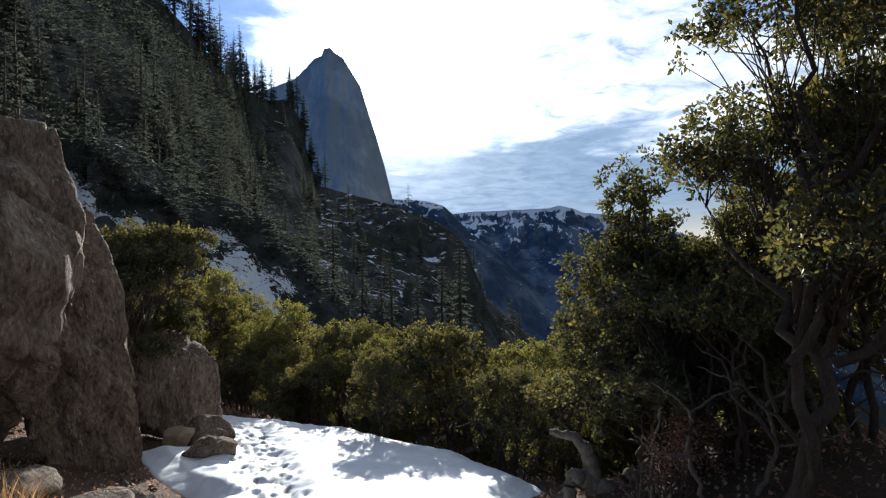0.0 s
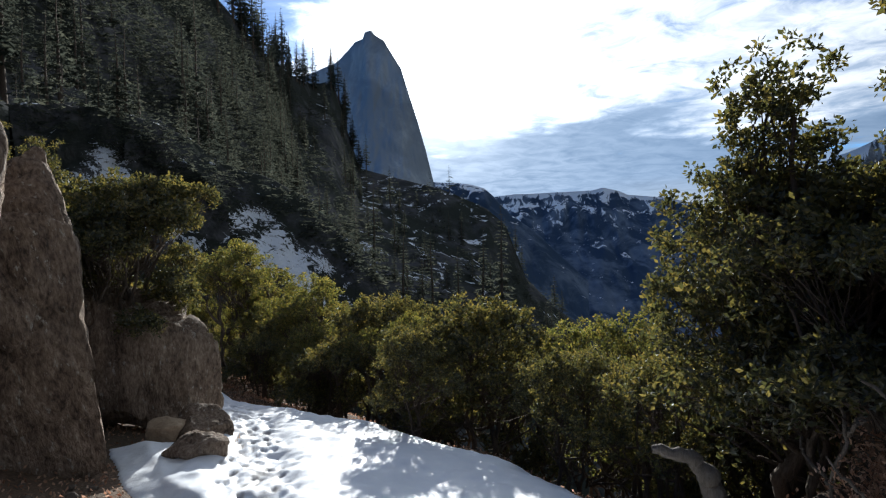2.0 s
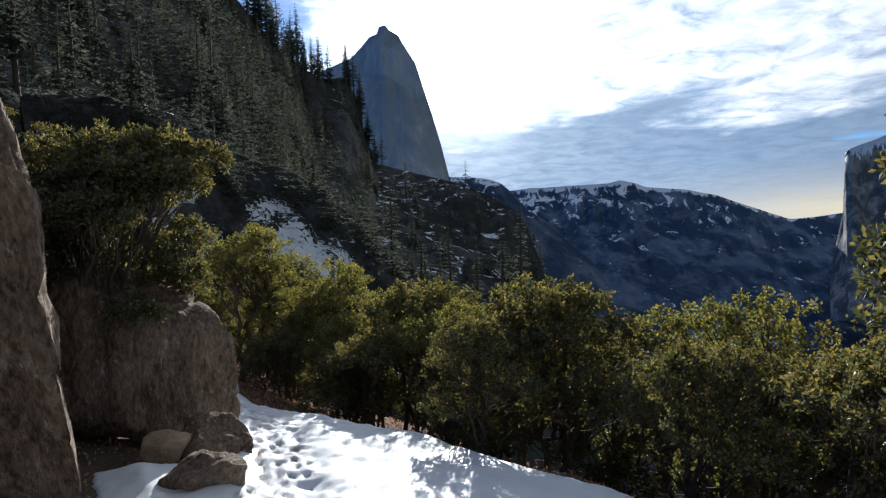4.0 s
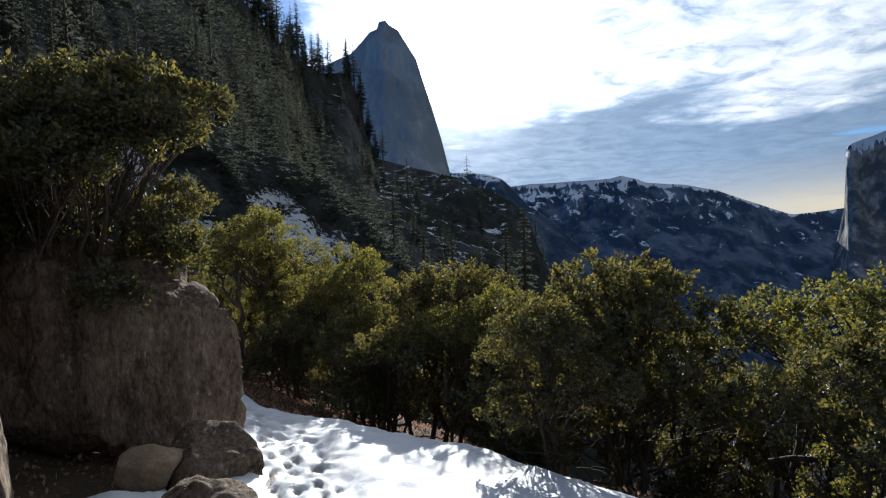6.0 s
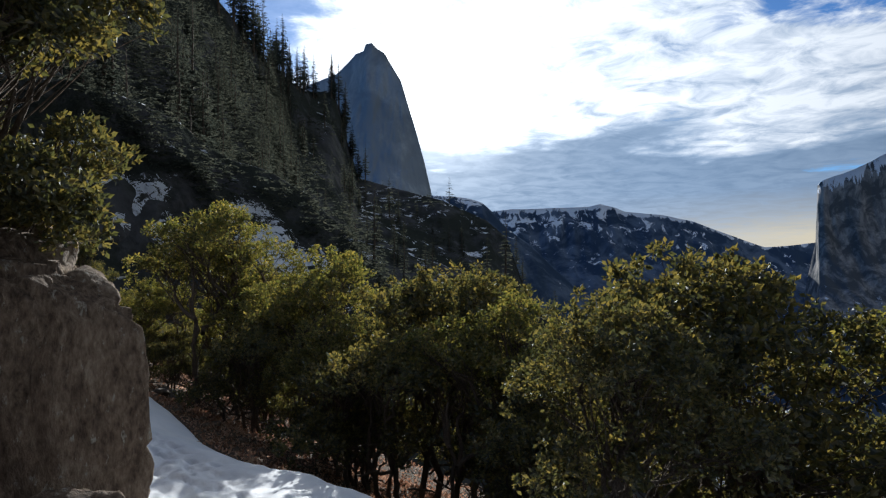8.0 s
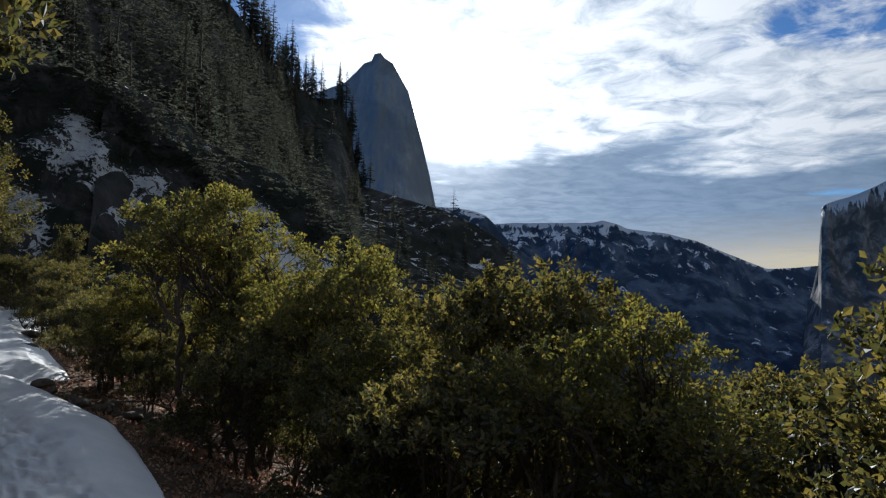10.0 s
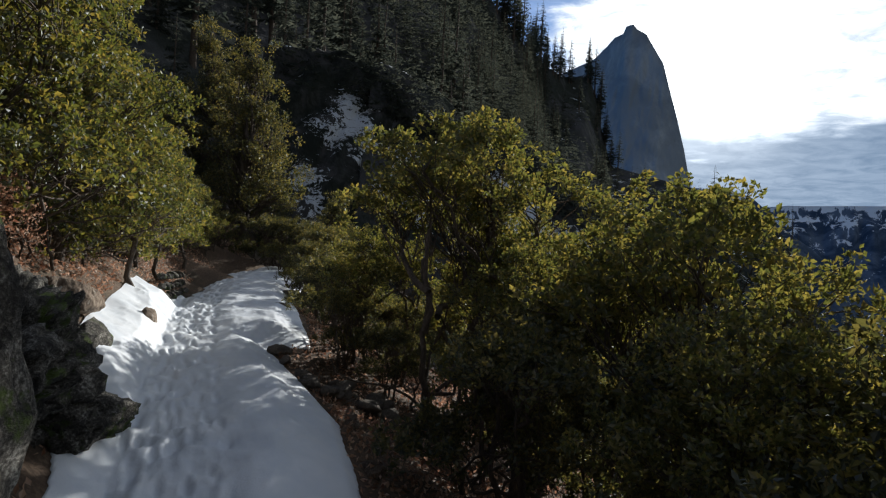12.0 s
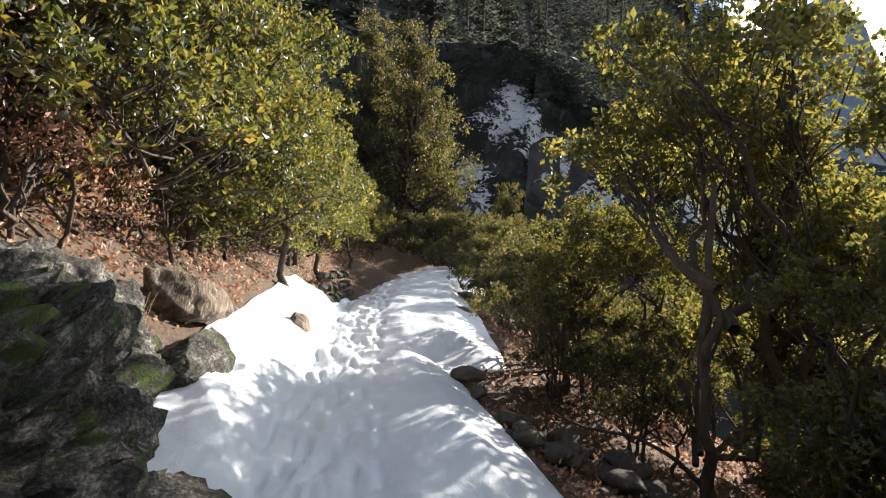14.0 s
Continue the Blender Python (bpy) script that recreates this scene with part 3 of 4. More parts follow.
# ---- distance ----
def massif(name, crest, foot, mat, label, seed, rough, cols=220, rows=70, steep=1.0, back=80.0, tooth=0.0):
    """A mountain between a crest line and a foot line of (x, y, z) points, paired one to one. Returns its surface as an array."""
    crest, foot = np.array(crest, float), np.array(foot, float)
    s = np.concatenate([[0], np.cumsum(np.linalg.norm(np.diff(crest, axis=0), axis=1) + 1e-6)])
    q = np.linspace(0, s[-1], cols)
    c = np.stack([np.interp(q, s, crest[:, i]) for i in range(3)], 1)
    f = np.stack([np.interp(q, s, foot[:, i]) for i in range(3)], 1)
    w = np.linspace(0, 1, rows)[:, None, None]
    P = c[None] * (1 - w) + f[None] * w
    P[..., 2] = c[None, :, 2] * (1 - w[..., 0] ** steep) + f[None, :, 2] * w[..., 0] ** steep
    behind = c.copy()
    way = c[:, :2] / np.linalg.norm(c[:, :2], axis=1)[:, None]
    behind[:, :2] += way * back
    behind[:, 2] -= back * 1.2
    skirt = f.copy()
    skirt[:, :2] -= way * 22
    skirt[:, 2] -= 45
    P = np.concatenate([behind[None], P, skirt[None]])
    w = np.concatenate([np.zeros((1, 1)), w[..., 0], np.ones((1, 1))])
    X, Y, Z = P[..., 0].copy(), P[..., 1].copy(), P[..., 2].copy()
    n = lumps(X + Z * 0.7, Y - Z * 0.4, seed, rough * 6, 6)
    ridge = np.abs(lumps(X * 1.3 + seed, Y * 0.5 + Z * 0.15, seed + 1, rough * 3, 4))
    fade = np.clip(w / 0.05, tooth, 1) * np.clip(np.hypot(X, Y) / (20 * rough), 0.18, 1)
    P[..., 2] += fade * rough * n
    out = rough * ridge * 1.6 * fade
    P[..., 0] -= way[None, :, 0] * out
    P[..., 1] -= way[None, :, 1] * out
    ob = new(name, mesh_of(name, P.reshape(-1, 3), grid_faces(rows + 2, cols)[:, ::-1], mat))
    tagged(ob, label, "mountain", kind="structure")
    return P[1:-1]


def at(az, el, dist, z0=1.5):
    """A point dist metres ahead at that bearing and elevation in degrees."""
    return (dist * math.tan(radians(az)), dist, z0 + dist / math.cos(radians(az)) * math.tan(radians(el)))


def foot_of(crest, near, z):
    return [(x * near, y * near, z) for x, y, _ in crest]


HILL_CREST = [(-80, -60, 70), (-82, 0, 80), (-88, 60, 88), (-95, 130, 92), (-95, 185, 96), (-91, 246, 84), (-108, 330, 100), (-108, 368, 106), (-100, 391, 112), (-95, 397, 98), (-90, 393, 78), (-81, 385, 54), (-50, 375, 43), (-27, 362, 35), (2, 348, 20), (13, 343, 10), (23, 332, -20), (60, 325, -60), (160, 320, -100)]
HILL_FOOT = [(-34, -40, 6), (-32, -5, 4), (-34, 30, 4), (-34, 44, 1), (-32, 58, -2), (-30, 74, -5), (-34, 100, -9), (-38, 120, -13), (-38, 132, -14), (-36, 138, -15), (-34, 142, -15), (-32, 145, -16), (-22, 152, -20), (-10, 160, -26), (6, 170, -36), (18, 178, -46), (30, 182, -54), (60, 190, -70), (160, 200, -110)]
slope = massif("wooded_hillside", HILL_CREST, HILL_FOOT, HILL, "steep dark wooded mountainside with snow on its ledges", 5, 8, 360, 110, steep=0.8, tooth=0.3)
gully = massif("snow_gully", [(-37.1, 45.7, 13.0), (-35.5, 48.3, 13.8), (-33.0, 50.2, 14.4), (-30.7, 52.4, 12.5), (-27.6, 53.8, 9.7), (-23.5, 54.4, 5.7)], [(-28.8, 37.9, -2.6), (-27.8, 40.2, -2.7), (-25.8, 41.7, -3.1), (-23.9, 43.0, -3.5), (-21.7, 44.2, -3.8), (-19.1, 45.5, -4.2)], GULLY, "steep snow-filled gully broken by dark rocks", 16, 1.2, 150, 90, back=6.0, tooth=1.0)
talus = massif("snowy_talus", [(-32.1, 52.8, 13.8), (-30.0, 56.6, 12.9), (-27.9, 60.3, 11.4), (-26.3, 63.4, 10.6), (-24.0, 65.5, 9.9), (-20.1, 67.1, 7.7), (-15.6, 66.5, 3.4), (-10.1, 62.4, -2.7)], [(-24.4, 40.0, -3.0), (-22.6, 42.2, -3.7), (-20.6, 44.2, -4.9), (-18.8, 44.9, -5.4), (-16.9, 45.6, -6.0), (-14.2, 46.4, -7.0), (-11.3, 47.0, -8.1), (-7.9, 47.3, -9.9)], TALUS, "steep talus slope lying under broken snow below the cliffs", 15, 1.2, 180, 90, back=10.0, tooth=1.0)
c = [at(-21, 14.0, 1000), at(-17.5, 15.6, 1000), at(-15.1, 16.6, 1000), at(-14.0, 17.1, 985), at(-12.9, 18.1, 980), at(-12.1, 18.9, 970), at(-11.35, 19.2, 960), at(-11.1, 19.85, 960), at(-10.5, 20.0, 960), at(-10.1, 19.55, 960), at(-9.3, 19.15, 960), at(-8.5, 17.9, 955), at(-7.7, 16.7, 950), at(-7.05, 14.6, 945), at(-6.2, 11.9, 940), at(-5.45, 9.2, 935), at(-4.75, 6.0, 930), at(-4.5, 3.0, 900)]
massif("spire_mountain", c, foot_of(c, 0.72, -40), SPIRE_HAZED, "granite spire painted pale blue-grey for haze, with a sheer side and snowy ledges", 3, 12, 260, 90, steep=0.6, tooth=0.25)
c = [at(-9, 4.0, 1700), at(-5, 5.9, 1700), at(-2.5, 5.8, 1700), at(-1.1, 5.6, 1700), at(0.27, 5.15, 1700), at(1.2, 4.3, 1700), at(2.5, 2.8, 1700), at(5, 1.0, 1700), at(10, -4, 1700)]
massif("snowy_hill", c, foot_of(c, 0.7, -300), FAR_HAZED, "distant hill painted blue for haze, with patches of snow", 7, 22, tooth=0.3, back=200)
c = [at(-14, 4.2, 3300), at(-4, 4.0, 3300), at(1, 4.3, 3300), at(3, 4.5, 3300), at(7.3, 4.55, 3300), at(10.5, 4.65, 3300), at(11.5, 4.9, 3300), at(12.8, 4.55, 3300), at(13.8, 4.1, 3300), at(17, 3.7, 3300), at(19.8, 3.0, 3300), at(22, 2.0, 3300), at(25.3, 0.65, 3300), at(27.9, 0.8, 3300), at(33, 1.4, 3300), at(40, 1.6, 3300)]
massif("far_ridge", c, foot_of(c, 0.6, -600), FAR_HAZED, "far ridge painted dark blue for distance haze, streaked with snow", 9, 45, 360, 110, steep=0.7, back=300, tooth=0.2)
c = [at(28.0, -5, 2600), at(28.3, -2.5, 2580), at(29.0, 1.1, 2540), at(29.15, 4.2, 2520), at(29.2, 5.7, 2480), at(29.6, 6.05, 2460), at(31.1, 6.65, 2450), at(32.8, 7.35, 2450), at(38, 9.6, 2450), at(48, 10.5, 2400)]
massif("great_cliff", c, foot_of(c, 0.85, -300), CLIFF, "pale sheer granite cliff with a snowy top", 11, 60, 300, 110, steep=0.4, back=260, tooth=0.25)


# ---- conifers on the mountainside ----
def conifer_parts(seed, h, r, bare=0.12, whorls=24, thin=1.0, blades=3):
    """Trunk and drooping boughs of a fir: each bough a spray of flat needle blades."""
    rng = np.random.default_rng(seed)
    trunk = tube(crooked(rng, (0, 0, -1.0), (0, 0, h), 8, 0.006), np.linspace(0.018 * h, 0.01, 8), 6)
    vs = []
    for i in range(whorls):
        z = h * (bare + (1 - bare) * (i + rng.uniform(-0.4, 0.4)) / whorls)
        k = max(0.06, 1 - (z / h - bare) / (1 - bare)) ** 0.8
        for j in range(int(rng.integers(3, 6) * thin) + 1):
            a = rng.uniform(0, 2 * np.pi)
            l = r * k * rng.uniform(0.55, 1.15)
            u = np.array((math.cos(a), math.sin(a), 0))
            t = np.array((-u[1], u[0], 0))
            drop = rng.uniform(0.15, 0.5)
            for b in range(blades):
                m = l * (0.12 + 0.84 / blades * b)
                o = np.array((0, 0, z)) + u * m + np.array((0, 0, -drop * m * 0.6 + 0.12 * m * m / max(l, 0.1)))
                w = l * (0.16 + 0.4 / blades) * rng.uniform(0.6, 1.4)
                for sgn in (-1, 1):
                    e = o + t * sgn * w + u * w * 0.7 + np.array((0, 0, rng.uniform(-0.25, 0.1) * l))
                    g = np.array((0, 0, -0.11 * l * rng.uniform(0.5, 1.5)))
                    vs.append([o, o * 0.5 + e * 0.5 + u * w * 0.3, e, o * 0.5 + e * 0.5 + g])
    v = np.array(vs).reshape(-1, 3)
    return trunk, (v, np.arange(len(v)).reshape(-1, 4))


def conifer(seed, h, r, **kw):
    root = new("conifer")
    trunk, boughs = conifer_parts(seed, h, r, **kw)
    part("trunk", *trunk, BARK, root)
    part("crown", *boughs, NEEDLE, root, False)
    return tagged(root, "dark green fir on the shaded mountainside", "tree", "mountainside firs")


def on_slope(col, row):
    """The place on the wooded slope at those shares of its length and of its way down."""
    n, m = slope.shape[:2]
    return slope[min(n - 1, int(row * n)), min(m - 1, int(col * m))]


kinds = [conifer(31, 15, 2.6), conifer(32, 18, 2.6, whorls=23), conifer(33, 12, 2.4), conifer(34, 20, 3.0, bare=0.25, whorls=23)]
rng = np.random.default_rng(77)
spots = [(c, r) for c, r in zip(rng.uniform(0.12, 0.84, 130), rng.uniform(0.0, 0.99, 130) ** 0.9)]
spots += [(c, r) for c, r in zip(rng.uniform(0.38, 0.66, 60), rng.uniform(0.1, 0.95, 60))]
spots += [(c, r) for c, r in zip(rng.uniform(0.13, 0.36, 60), rng.uniform(0.45, 0.95, 60))]
spots += [(c, r) for c, r in zip(rng.uniform(0.30, 0.64, 60), rng.uniform(0.0, 0.03, 60))]
for i, (c, r) in enumerate(spots):
    p = on_slope(c, r)
    ob = kinds[i] if i < 4 else copy_thing(kinds[i % 4], Matrix())
    near = min(1.0, 0.45 + math.hypot(p[0], p[1]) / 220)
    ob.matrix_basis = pose(p[0], p[1], p[2] - 0.8, 0, 0, rng.uniform(0, 360)) @ Matrix.Scale(near * rng.uniform(0.6, 1.15) * (1.6 if r < 0.035 else 1.0), 4)
# the dense woods between: small firs too many to count
rng = np.random.default_rng(123)
sprays = [conifer_parts(60 + k, 9.0, 2.1, bare=0.02, whorls=8, thin=0.5, blades=2)[1][0] for k in range(4)]
cover = []
for i in range(2500):
    c, r = rng.uniform(0.06, 0.84), rng.uniform(0.02, 0.985) ** 0.85
    if i % 2 == 0:
        c, r = rng.uniform(0.12, 0.45), rng.uniform(0.0, 0.75)
    p = on_slope(c, r)
    if -42 < p[0] < -14 and 42 < p[1] < 72:
        continue
    q = min(1.25, 0.35 + math.hypot(p[0], p[1]) / 190) * rng.uniform(0.55, 1.25)
    a = rng.uniform(0, 6.28)
    v = sprays[i % 4] * np.array((q * 1.15, q * 1.15, q))
    cover.append(np.stack([v[:, 0] * math.cos(a) - v[:, 1] * math.sin(a), v[:, 0] * math.sin(a) + v[:, 1] * math.cos(a), v[:, 2]], 1) + p + np.array((0, 0, -0.6)))
for face, count, deep in ((talus, 110, 0.34), (gully, 70, 0.26)):  # firs along the tops of the snowy slopes
    for i in range(count):
        p = face[int(rng.uniform(0, deep) * len(face)), rng.integers(face.shape[1])]
        q, a = rng.uniform(0.3, 0.75), rng.uniform(0, 6.28)
        v = sprays[i % 4] * q
        cover.append(np.stack([v[:, 0] * math.cos(a) - v[:, 1] * math.sin(a), v[:, 0] * math.sin(a) + v[:, 1] * math.cos(a), v[:, 2]], 1) + p + np.array((0, 0, -0.5)))
cover = np.concatenate(cover)
tagged(new("woods", mesh_of("woods", cover, np.arange(len(cover)).reshape(-1, 4), NEEDLE, False)), "dense dark conifer woods on the mountainside", "woods", kind="stuff")
big = conifer(45, 40, 5.2, bare=0.12, whorls=34, thin=1.3)
for i, (x, y, z) in enumerate([(-51.1, 162.6, 18), (-42.4, 165.7, 11.5), (-30.9, 167.3, 21.6), (-23.3, 169.7, 6.9), (-36.8, 166.8, 14.5), (-15.5, 170.6, 5.8), (-7.5, 171.2, 1.5), (0.0, 171.2, 7.0), (5.0, 170.8, 13.2), (-46.4, 163.5, 22.6)]):
    ob = big if i == 0 else copy_thing(big, Matrix())
    q = (z + 31) / 40
    ob.matrix_basis = pose(x, y, z - 40 * q, 0, 0, 77 * i) @ Matrix.Scale(q, 4)
    ob["label"] = "tall green fir standing below the snowy ledges"
lone = conifer(40, 22, 4.2, bare=0.3, whorls=14, thin=0.5)
lone["label"] = "lone thin fir standing on the skyline"
lone.matrix_basis = pose(*at(-3.2, 4.4, 380), 0, 0, 20)


def dead_trunk(x, y, z, h, seed, label):
    rng = np.random.default_rng(seed)
    root = new("dead_tree")
    part("trunk", *tube(crooked(rng, (0, 0, -1), (0, 0, h), 9, 0.004), np.linspace(0.018 * h, 0.05, 9), 8), DEADWOOD, root)
    for i in range(7):
        a, q = rng.uniform(0, 6.28), h * rng.uniform(0.5, 0.97)
        part("limb", *tube(crooked(rng, (0, 0, q), (math.cos(a) * h * 0.06, math.sin(a) * h * 0.06, q - h * 0.02), 4, 0.08), np.linspace(0.07, 0.02, 4), 4), DEADWOOD, root)
    root.matrix_basis = pose(x, y, z)
    return tagged(root, label, "tree")


dead_trunk(-34.1, 70.2, 6.5, 10.8, 1, "bare grey dead trunk among the firs")
p = on_slope(0.24, 0.86)
dead_trunk(p[0], p[1], p[2], 9, 2, "bare pale dead trunk beside a snowy ledge")

# ---- oaks and brush ----
oak_a = plant("oak", oak_parts(1, 3.6, 1.75, stems=3, low=0.34, clumps=520, per=36, leaf=(0.07, 0.042), clump_r=0.10), OAK, "bushy green live oak on the slope below the trail", "tree")
put_copies(oak_a, [(0.1, 13.7, 0, 1.0), (2.6, 14.8, 80, 0.9), (-3.0, 17.2, 150, 1.0), (0.3, 17.2, 220, 1.0), (4.8, 13.0, 40, 0.95), (-2.0, 20.4, 10, 1.1), (3.0, 18.8, 100, 1.1), (7.4, 15.5, 200, 1.1), (-1.2, 12.2, 30, 0.55), (1.0, 10.5, 140, 0.55), (3.9, 8.4, 60, 0.9), (6.4, 8.4, 160, 1.0), (4.3, 6.2, 250, 0.8)])
oak_b = plant("oak", oak_parts(2, 3.4, 1.6, stems=4, low=0.3, bare=10, leaf=(0.054, 0.032), per=36, clumps=520, clump_r=0.085), OAK_LIT, "bushy many-stemmed live oak beside the snowy trail", "tree")
put_copies(oak_b, [(-8.3, 21.6, 0, 1.4), (-10.2, 22.1, 130, 0.72), (1.95, 12.6, 240, 1.06), (-7.3, 20.9, 190, 0.92), (5.8, 10.6, 20, 1.0), (-2.0, 15.3, 310, 0.92), (-4.4, 17.9, 75, 0.8), (-5.1, 20.2, 20, 1.3), (-8.0, 23.6, 100, 1.2)])
oak_f = plant("oak", oak_parts(12, 2.6, 1.5, stems=5, low=0.2, clumps=340, per=32, leaf=(0.072, 0.043), clump_r=0.10), OAK, "low rounded live oak bush", "tree")
put_copies(oak_f, [(-1.3, 16.2, 0, 1.0), (1.2, 15.4, 120, 1.05), (-4.3, 19.0, 200, 1.1), (3.4, 11.6, 300, 0.95), (-0.8, 18.6, 50, 1.2), (5.6, 15.6, 90, 1.2), (-1.7, 14.0, 210, 0.6), (3.0, 6.3, 30, 0.75), (2.9, 7.2, 170, 0.8), (3.3, 10.4, 80, 0.9), (1.9, 9.2, 10, 0.65), (-6.6, 18.6, 70, 0.7), (-6.0, 19.9, 250, 0.7), (-7.2, 20.8, 10, 0.7), (-10.2, 22.4, 100, 0.5), (-11.2, 24.6, 200, 0.45), (-13.6, 24.4, 20, 0.42), (-8.2, 23.4, 310, 0.75), (-4.2, 16.5, 40, 0.72), (-11.2, 22.0, 40, 0.58), (-10.3, 21.3, 200, 0.46), (-9.4, 21.1, 300, 0.42), (-3.6, 15.7, 60, 0.8), (-12.2, 24.0, 90, 0.45), (-13.2, 25.3, 160, 0.7), (-14.8, 27.2, 10, 0.7)])
put_copies(oak_f, [(-15.0, 25.9, 200, 0.5), (-13.9, 26.3, 310, 0.5), (-12.6, 25.8, 90, 0.5), (-15.9, 26.8, 120, 0.6), (-17.2, 29.0, 60, 0.8), (-19.4, 29.4, 0, 0.75), (-20.8, 30.2, 80, 0.8), (-18.6, 30.8, 150, 0.9), (-21.6, 28.9, 220, 0.6), (-10.6, 26.0, 30, 0.9), (-8.9, 27.0, 120, 1.0), (-11.8, 28.4, 240, 1.0), (-6.6, 25.4, 320, 1.0), (-13.0, 30.5, 10, 1.1)], True)
oak_c = plant("oak", oak_parts(3, 4.3, 1.7, stems=2, low=0.12, cone=True, clumps=900, lobes_n=44, per=34, leaf=(0.064, 0.037), clump_r=0.10), OAK, "slender upright live oak with light green leaves", "tree")
put_copies(oak_c, [(2.7, 8.05, 0, 1.03), (3.5, 9.6, 120, 0.85), (4.0, 7.7, 200, 0.88), (4.9, 8.7, 60, 0.8)])
oak_d = plant("oak", oak_parts(4, 5.4, 1.6, stems=2, clumps=520, low=0.22, leaf=(0.066, 0.038), per=36, bare=5, clump_r=0.12), OAK, "tall live oak with a mottled trunk", "tree")
put_copies(oak_d, [(3.0, 4.75, 130, 0.9), (5.6, 5.4, 70, 0.9), (4.5, 5.6, 230, 0.88)])
oak_e = plant("oak", oak_parts(5, 4.1, 1.5, stems=2, low=0.38, lean=(0.8, -1.9), bare=0, clumps=560, per=38, leaf=(0.066, 0.039), clump_r=0.10), OAK, "live oak leaning out over a boulder", "tree")
put_copies(oak_e, [(-6.7, 13.0, 0, 0.95), (-8.0, 12.6, -20, 0.95), (-7.6, 11.6, -10, 0.85), (-7.4, 13.05, 34, 1.03)])
bright = plant("shrub", oak_parts(6, 2.8, 1.75, stems=6, clumps=600, per=34, leaf=(0.06, 0.035), clump_r=0.10, lobes_n=24), LAUREL, "sunlit yellow-green evergreen shrub on the bank", "shrub")
put_copies(bright, [(-13.0, 17.3, 0, 1.25), (-14.0, 18.8, 70, 1.15), (-12.9, 15.7, 210, 1.3), (-15.3, 20.1, 140, 1.05), (-16.7, 21.5, 200, 1.0), (-18.0, 22.8, 20, 0.95), (-19.3, 24.3, 310, 0.85), (-20.4, 25.7, 100, 0.8), (-21.2, 27.2, 250, 0.7), (-15.2, 17.4, 300, 1.4), (-16.6, 19.4, 30, 1.35), (-18.4, 21.4, 100, 1.3), (-20.1, 23.2, 330, 1.2), (-21.7, 25.3, 120, 1.0), (-14.2, 15.0, 90, 1.4), (-16.6, 16.4, 310, 1.5)], up=-0.5)
cedar = plant("cedar", oak_parts(7, 4.6, 1.6, stems=1, clumps=520, per=40, leaf=(0.06, 0.03), clump_r=0.12, cone=True, lobes_n=40), OAK, "narrow dark evergreen beside the trail bend", "tree")
put_copies(cedar, [(-22.8, 31.0, 0, 1.9), (-27.0, 32.5, 90, 1.7), (-21.0, 34.5, 200, 1.2)])

brush = plant("bush", oak_parts(21, 1.7, 1.3, stems=4, clumps=80, per=18, leaf=(0.15, 0.08), bare=1, lobes_n=8), OAK, "dark evergreen scrub bush on the mountainside", "shrub")
rng = np.random.default_rng(91)
put_copies(brush, [(x, y, a, q) for x, y, a, q in zip(rng.uniform(-34, -23.5, 34), rng.uniform(29, 46, 34), rng.uniform(0, 360, 34), rng.uniform(0.6, 1.4, 34))] + [(x, y, a, q) for x, y, a, q in zip(rng.uniform(-24, -18.5, 8), rng.uniform(13, 24, 8), rng.uniform(0, 360, 8), rng.uniform(0.9, 1.5, 8))])

# ---- rocks ----
boulder("boulder", -6.25, 7.5, (3.2, 3.0, 5.7), 1, "huge cracked granite boulder with brown stains", rz=20, cuts=14, detail=6, bulge=0.75, rough=0.05, cracks=0.5)
boulder("boulder", -5.15, 9.05, (1.75, 1.9, 4.7), 2, "tall leaning granite pillar beside the trail", rz=10, lean=(0, -10), cuts=12, detail=6, bulge=0.7, rough=0.05, cracks=0.4)
boulder("boulder", -6.05, 12.1, (2.8, 1.6, 3.3), 3, "broad granite boulder under an oak", rz=12, cuts=12, detail=6, bulge=0.7, rough=0.05, cracks=0.4)
boulder("rock", -4.75, 11.2, (1.25, 0.75, 0.95), 4, "slanting grey rock leaning on the boulder's foot", rz=-28, lean=(0, 30), rough=0.07, cuts=14, detail=5, bulge=0.65, sink=0.05, category="rock")
boulder("rock", -4.98, 10.8, (0.72, 0.5, 0.48), 5, "pale rounded stone beside the snow", rz=20, cuts=14, detail=4, bulge=0.75, rough=0.06, material=TAN, sink=-0.12, category="rock")
boulder("rock", -4.02, 10.02, (1.05, 0.7, 0.6), 6, "brown rock breaking through the snow edge", rz=-20, rough=0.09, cuts=14, detail=5, bulge=0.65, sink=-0.06, category="rock")
boulder("boulder", -9.68, 15.68, (4.2, 2.0, 1.95), 8, "dark mossy rock outcrop beside the snowy trail", rz=140, lean=(0, 0), cuts=10, chips=70, detail=6, bulge=0.75, material=MOSSY, sink=1.1, rough=0.06, cracks=1.0, groove=0.0, smoothness=0.35)
boulder("boulder", -9.2, 16.3, (1.5, 0.85, 0.75), 28, "dark broken rock at the foot of the outcrop", rz=122, lean=(-8, 4), cuts=14, chips=40, detail=5, bulge=0.7, material=MOSSY, sink=0.25, rough=0.07, cracks=1.0, groove=0.0, smoothness=0.35)
boulder("boulder", -10.8, 16.8, (1.5, 0.7, 0.8), 18, "dark craggy rock sloping down to the snow", rz=132, lean=(-8, 12), cuts=14, chips=40, detail=5, bulge=0.7, material=MOSSY, sink=0.35, rough=0.07, cracks=1.0, groove=0.0, smoothness=0.35)
